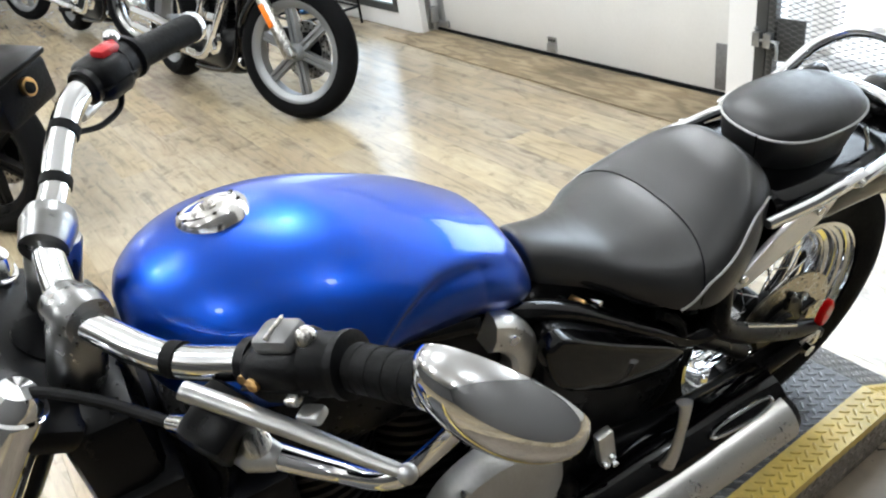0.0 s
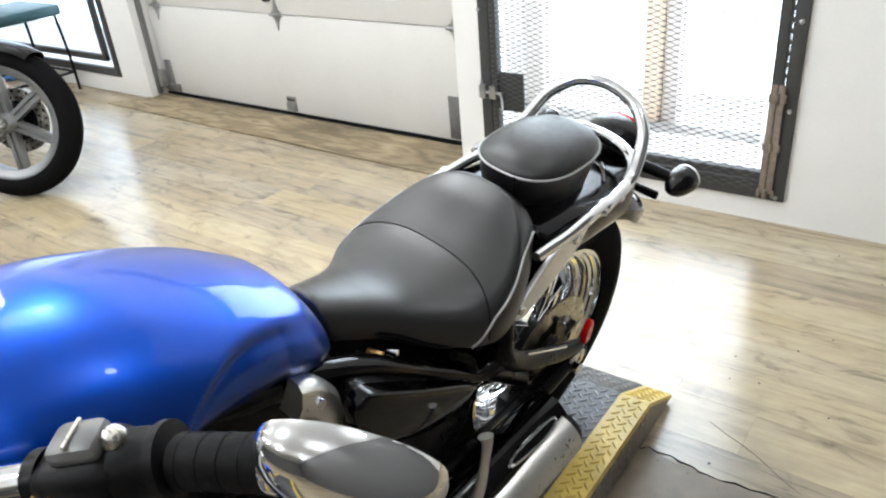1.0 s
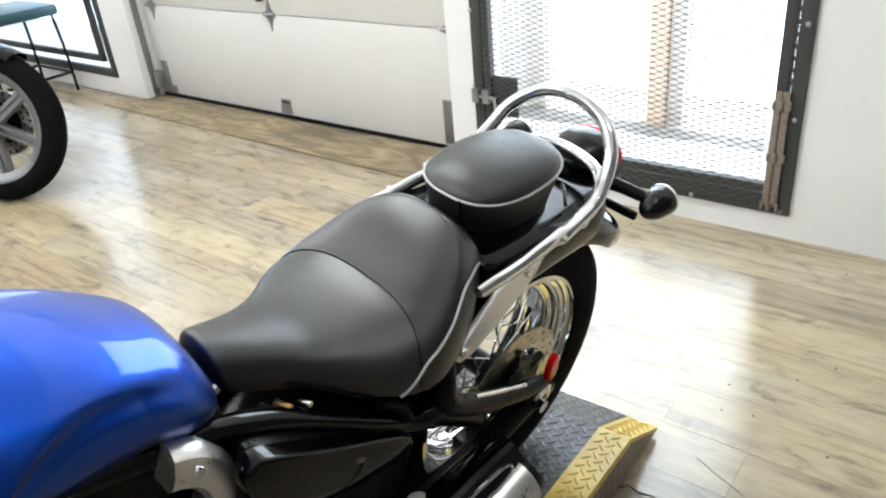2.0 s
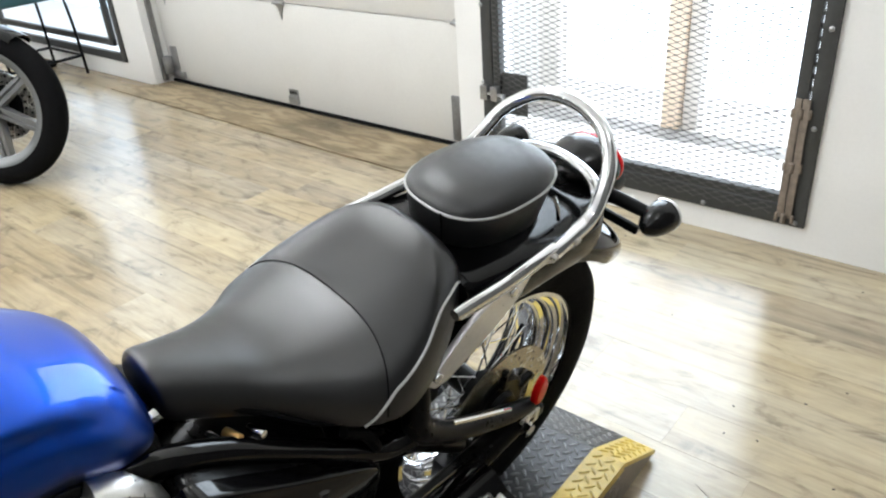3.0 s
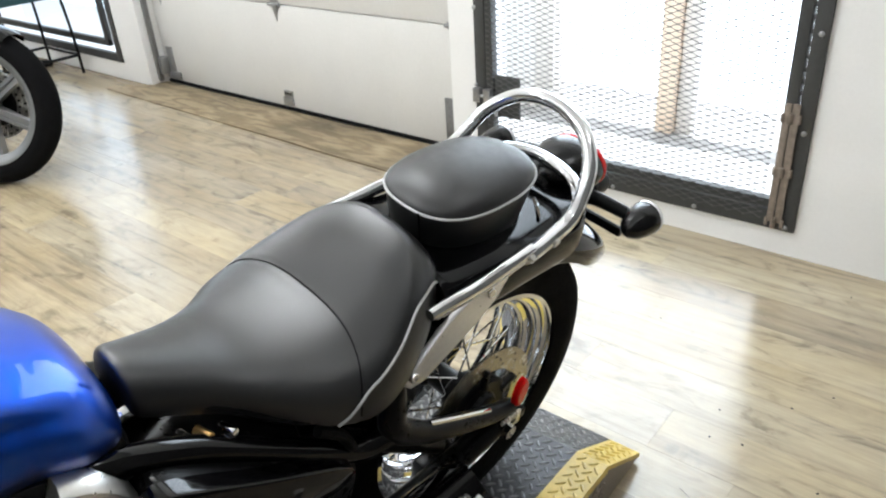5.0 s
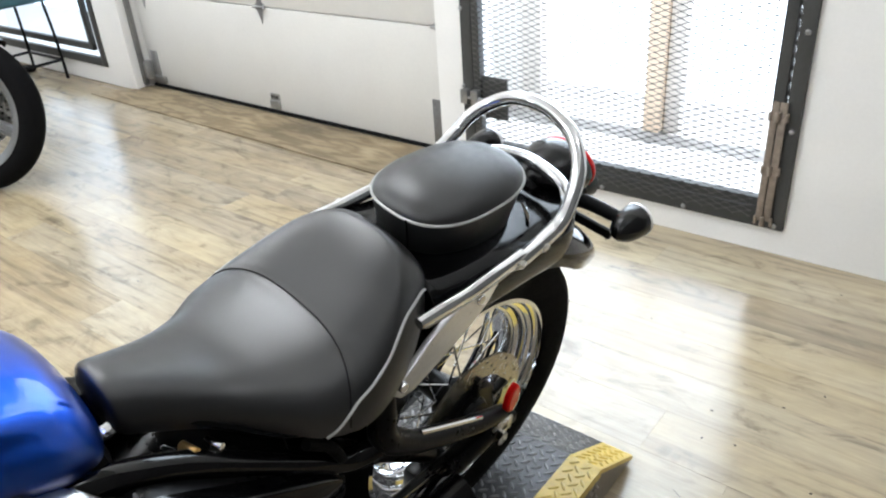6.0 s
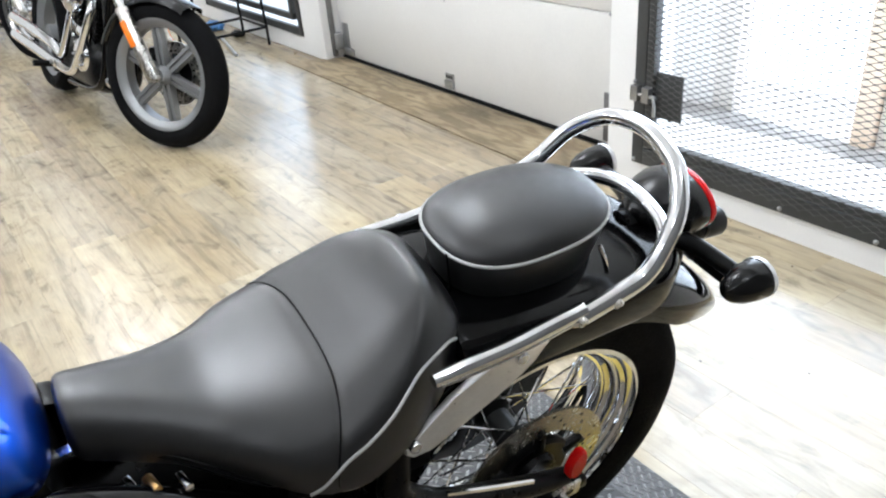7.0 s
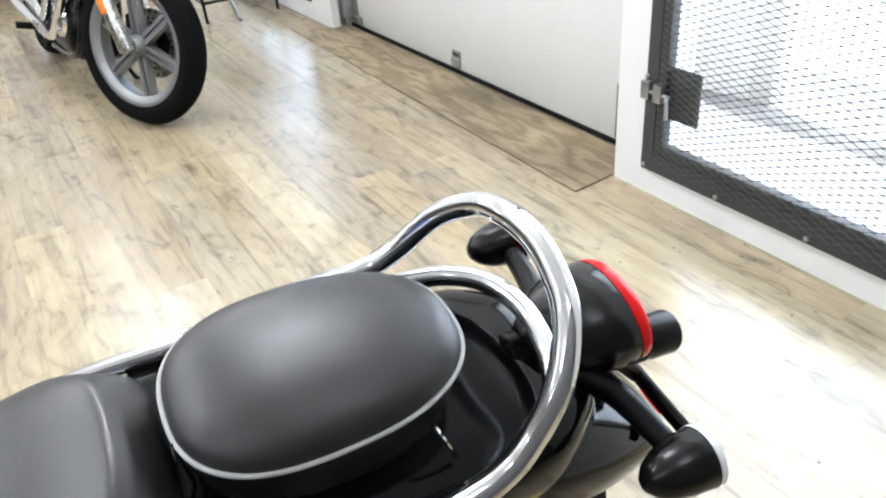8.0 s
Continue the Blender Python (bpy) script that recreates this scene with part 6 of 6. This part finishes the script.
    part("seat", loft(B(), [(0.92, 0.08, 0.80, 0.72, 0.76, 1), (1.05, 0.14, 0.74, 0.66, 0.7, 1), (1.25, 0.15, 0.74, 0.66, 0.7, 1), (1.4, 0.12, 0.82, 0.7, 0.76, 1)], 28), LEATHER, bike)
    A2 = Vector((0, 1.48, 0.33))
    w2 = part("rear_wheel", lathe(B(), [(0.0, -0.06), (0.05, -0.06), (0.05, 0.06), (0.0, 0.06)], 28, Matrix.Translation(A2)), SILVER_WHEEL, bike, "rear wheel")
    part("tyre", lathe(B(), [(r * 0.99, h * 1.4) for r, h in T], 72, Matrix.Translation(A2), closed=True), TYRE_RUBBER, w2, "", 40)
    part("rim", lathe(B(), [(0.245, -0.06), (0.225, -0.04), (0.215, 0), (0.225, 0.04), (0.245, 0.06), (0.2, 0.03), (0.2, -0.03)], 64, Matrix.Translation(A2), closed=True), SILVER_WHEEL, w2, "", 40)
    part("rear_fender", box(B(), (-0.1, 1.35, 0.6), (0.1, 1.85, 0.69), None, 0.04), GLOSS_BLACK, bike)
    part("handlebar", tube(B(), [(-0.38, 0.62, 1.08), (-0.2, 0.50, 1.06), (-0.05, 0.42, 1.04), (0.05, 0.42, 1.04), (0.2, 0.50, 1.06), (0.38, 0.62, 1.08)], 0.013, 12), CHROME, bike)
    part("headlamp", lathe(B(), [(0.0, -0.1), (0.05, -0.08), (0.08, -0.03), (0.085, 0.03), (0.0, 0.05)], 32, pose(0, 0.26, 0.86, 0, 0, -90)), GLOSS_BLACK, bike)
    part("side_stand", tube(B(), [(0.12, 0.75, 0.2), (0.2, 0.68, 0.05), (0.26, 0.66, 0.012)], 0.011, 10), SATIN_BLACK, bike)
    for o in bike.children:
        if o.name.split('.')[0] in ('front_wheel', 'fork_leg', 'brake_caliper', 'lower_yoke', 'upper_yoke', 'front_fender', 'handlebar', 'headlamp'):
            o.matrix_local = FM
    return bike


other_bike((-3.132, 2.260), 4, 27, 13, True, "black cruiser motorcycle with silver cast wheels and chrome pipes", GLOSS_BLACK)
other_bike((-5.62, 2.16), 6, 22, 11, False, "black cruiser motorcycle with wire wheels, parked in the row", RED_PLASTIC)
other_bike((-8.35, 1.75), 10, 20, 11, True, "dark motorcycle at the end of the row", GLOSS_BLACK)
other_bike((-3.05, 0.82), 8, 27, 11, True, "black motorcycle with black cast wheels parked beside the cruisers", GLOSS_BLACK, SATIN_BLACK)


# ---- floor planks: the near ones singly, the rest joined ----
PW, PL, GAP = 0.152, 1.22, 0.0003


def plank_mesh(length):
    bm = box(B(), (0, 0, -0.004), (length - GAP, PW - GAP, 0), None, 0)
    top = [e for e in bm.edges if all(v.co.z > -0.001 for v in e.verts)]
    bmesh.ops.bevel(bm, geom=top, offset=0.0002, segments=1, affect="EDGES")
    return finish(bm, "plank", OAK)


cuts = {}
rest = B()
rng = random.Random(5)
y = -5.95
near = 0
while y < WALL_Y - 0.001:
    x = X0 - rng.random() * PL
    while x < X1:
        a, b = max(x, X0), min(x + PL, X1)
        w = min(PW, (WALL_Y + 0.05 if b < -4.2 else WALL_Y) - y)
        length = round(b - a, 3)
        if length > 0.02 and w > 0.02:
            if -4.4 < a < 1.6 and 0.75 < y and w > PW - 0.001 and near < 300 and not (-0.75 < a and b < -0.12 and y < 2.3):
                if length not in cuts:
                    cuts[length] = plank_mesh(length)
                ob = new("plank", cuts[length])
                ob.parent = floor
                ob.location = (a, y, 0)
                near += 1
            else:
                box(rest, (a, y, -0.004), (a + length - GAP, y + w - GAP, 0))
        x += PL
    y += PW
me = bpy.data.meshes.new("plank_rest")
rest.to_mesh(me)
rest.free()
me.materials.append(OAK)
ob = new("plank_rest", me)
ob.parent = floor
tagged(ob, "farther oak-look vinyl planks", kind="stuff")
# worn patch by the platform, and a lifted joint
# below y 1.7 the patch is an unseen addition that darkens the tank's reflections
bm = polyplate(B(), [(-0.115, 2.19), (-0.06, 2.168), (-0.012, 2.162), (0.05, 2.166), (0.103, 2.158), (0.176, 2.165), (0.30, 2.14), (0.5, 2.16), (0.8, 2.05), (1.0, 1.6), (1.05, 0.7), (0.8, 0.2), (0.2, 0.1), (-0.085, 0.3)], 0.0016, None, 0, 0.0006)
thing("floor_patch", bm, WORN_BROWN, "worn brown patch in the vinyl floor beside the platform, extended unseen to darken reflections", "floor patch", m=pose(0, 0, 0.0002))
# torn edge of the vinyl and a softer scar beside it
torn = [(-0.13, 2.185), (-0.112, 2.176), (-0.097, 2.165), (-0.086, 2.18), (-0.06, 2.173), (-0.03, 2.179), (-0.01, 2.171), (0.025, 2.17), (0.04, 2.16), (0.059, 2.163), (0.085, 2.159), (0.118, 2.169), (0.15, 2.166), (0.181, 2.173), (0.25, 2.168), (0.32, 2.145)]
wide = [0.0006, 0.0012, 0.0026, 0.0012, 0.0022, 0.001, 0.0026, 0.0014, 0.0024, 0.0016, 0.001, 0.0024, 0.0012, 0.002, 0.0012, 0.0006]
thing("floor_crack", tube(B(), [Vector((x, y, 0.0012)) for x, y in torn], wide, 8, 2), SATIN_BLACK, "dark torn edge in the vinyl floor beside the platform", "floor crack")
scar = [(0.005, 2.337), (0.053, 2.312), (0.09, 2.297), (0.135, 2.274), (0.19, 2.238), (0.246, 2.207)]
thing("floor_scratch", tube(B(), [Vector((x, y, 0.0004)) for x, y in scar], [0.0004, 0.0009, 0.0007, 0.001, 0.0008, 0.0004], 8, 3), WORN_BROWN, "thin brown scratch across the vinyl floor", "floor scratch")
# small chips of dirt on the floor
chip = finish(blob(B(), (0, 0, 0), (0.004, 0.0025, 0.0012), None, 8), "chip", SATIN_BLACK)
crumbs = [(-1.255, 3.405), (-1.18, 3.427), (-1.137, 3.369), (-1.047, 3.31), (-1.025, 3.263), (-1.0, 3.26), (-0.916, 3.429), (-0.902, 3.428), (-0.881, 3.372), (-0.844, 3.383), (-1.064, 3.094), (-0.628, 3.254), (-0.604, 3.311), (-1.023, 3.39), (-0.772, 3.397), (-0.05, 2.15), (0.02, 2.145), (0.09, 2.135), (-0.09, 2.13), (0.15, 2.12), (0.05, 2.2), (-0.004, 2.519), (0.065, 2.536), (0.115, 2.721), (0.24, 2.484), (0.244, 3.175), (0.182, 2.814), (-0.02, 2.62), (0.35, 2.7), (0.1, 3.3), (-0.3, 2.9), (-0.5, 2.75), (-0.9, 3.0), (0.5, 3.1), (-2.2, 2.6), (-1.8, 2.2)]
for i, (x, y) in enumerate(crumbs):
    ob = new("dirt_crumb", chip)
    ob.matrix_world = pose(x, y, 0.0008, 0, 0, 47 * i)
    tagged(ob, "small dark crumb of dirt on the vinyl floor", "dirt", "dirt on the floor")
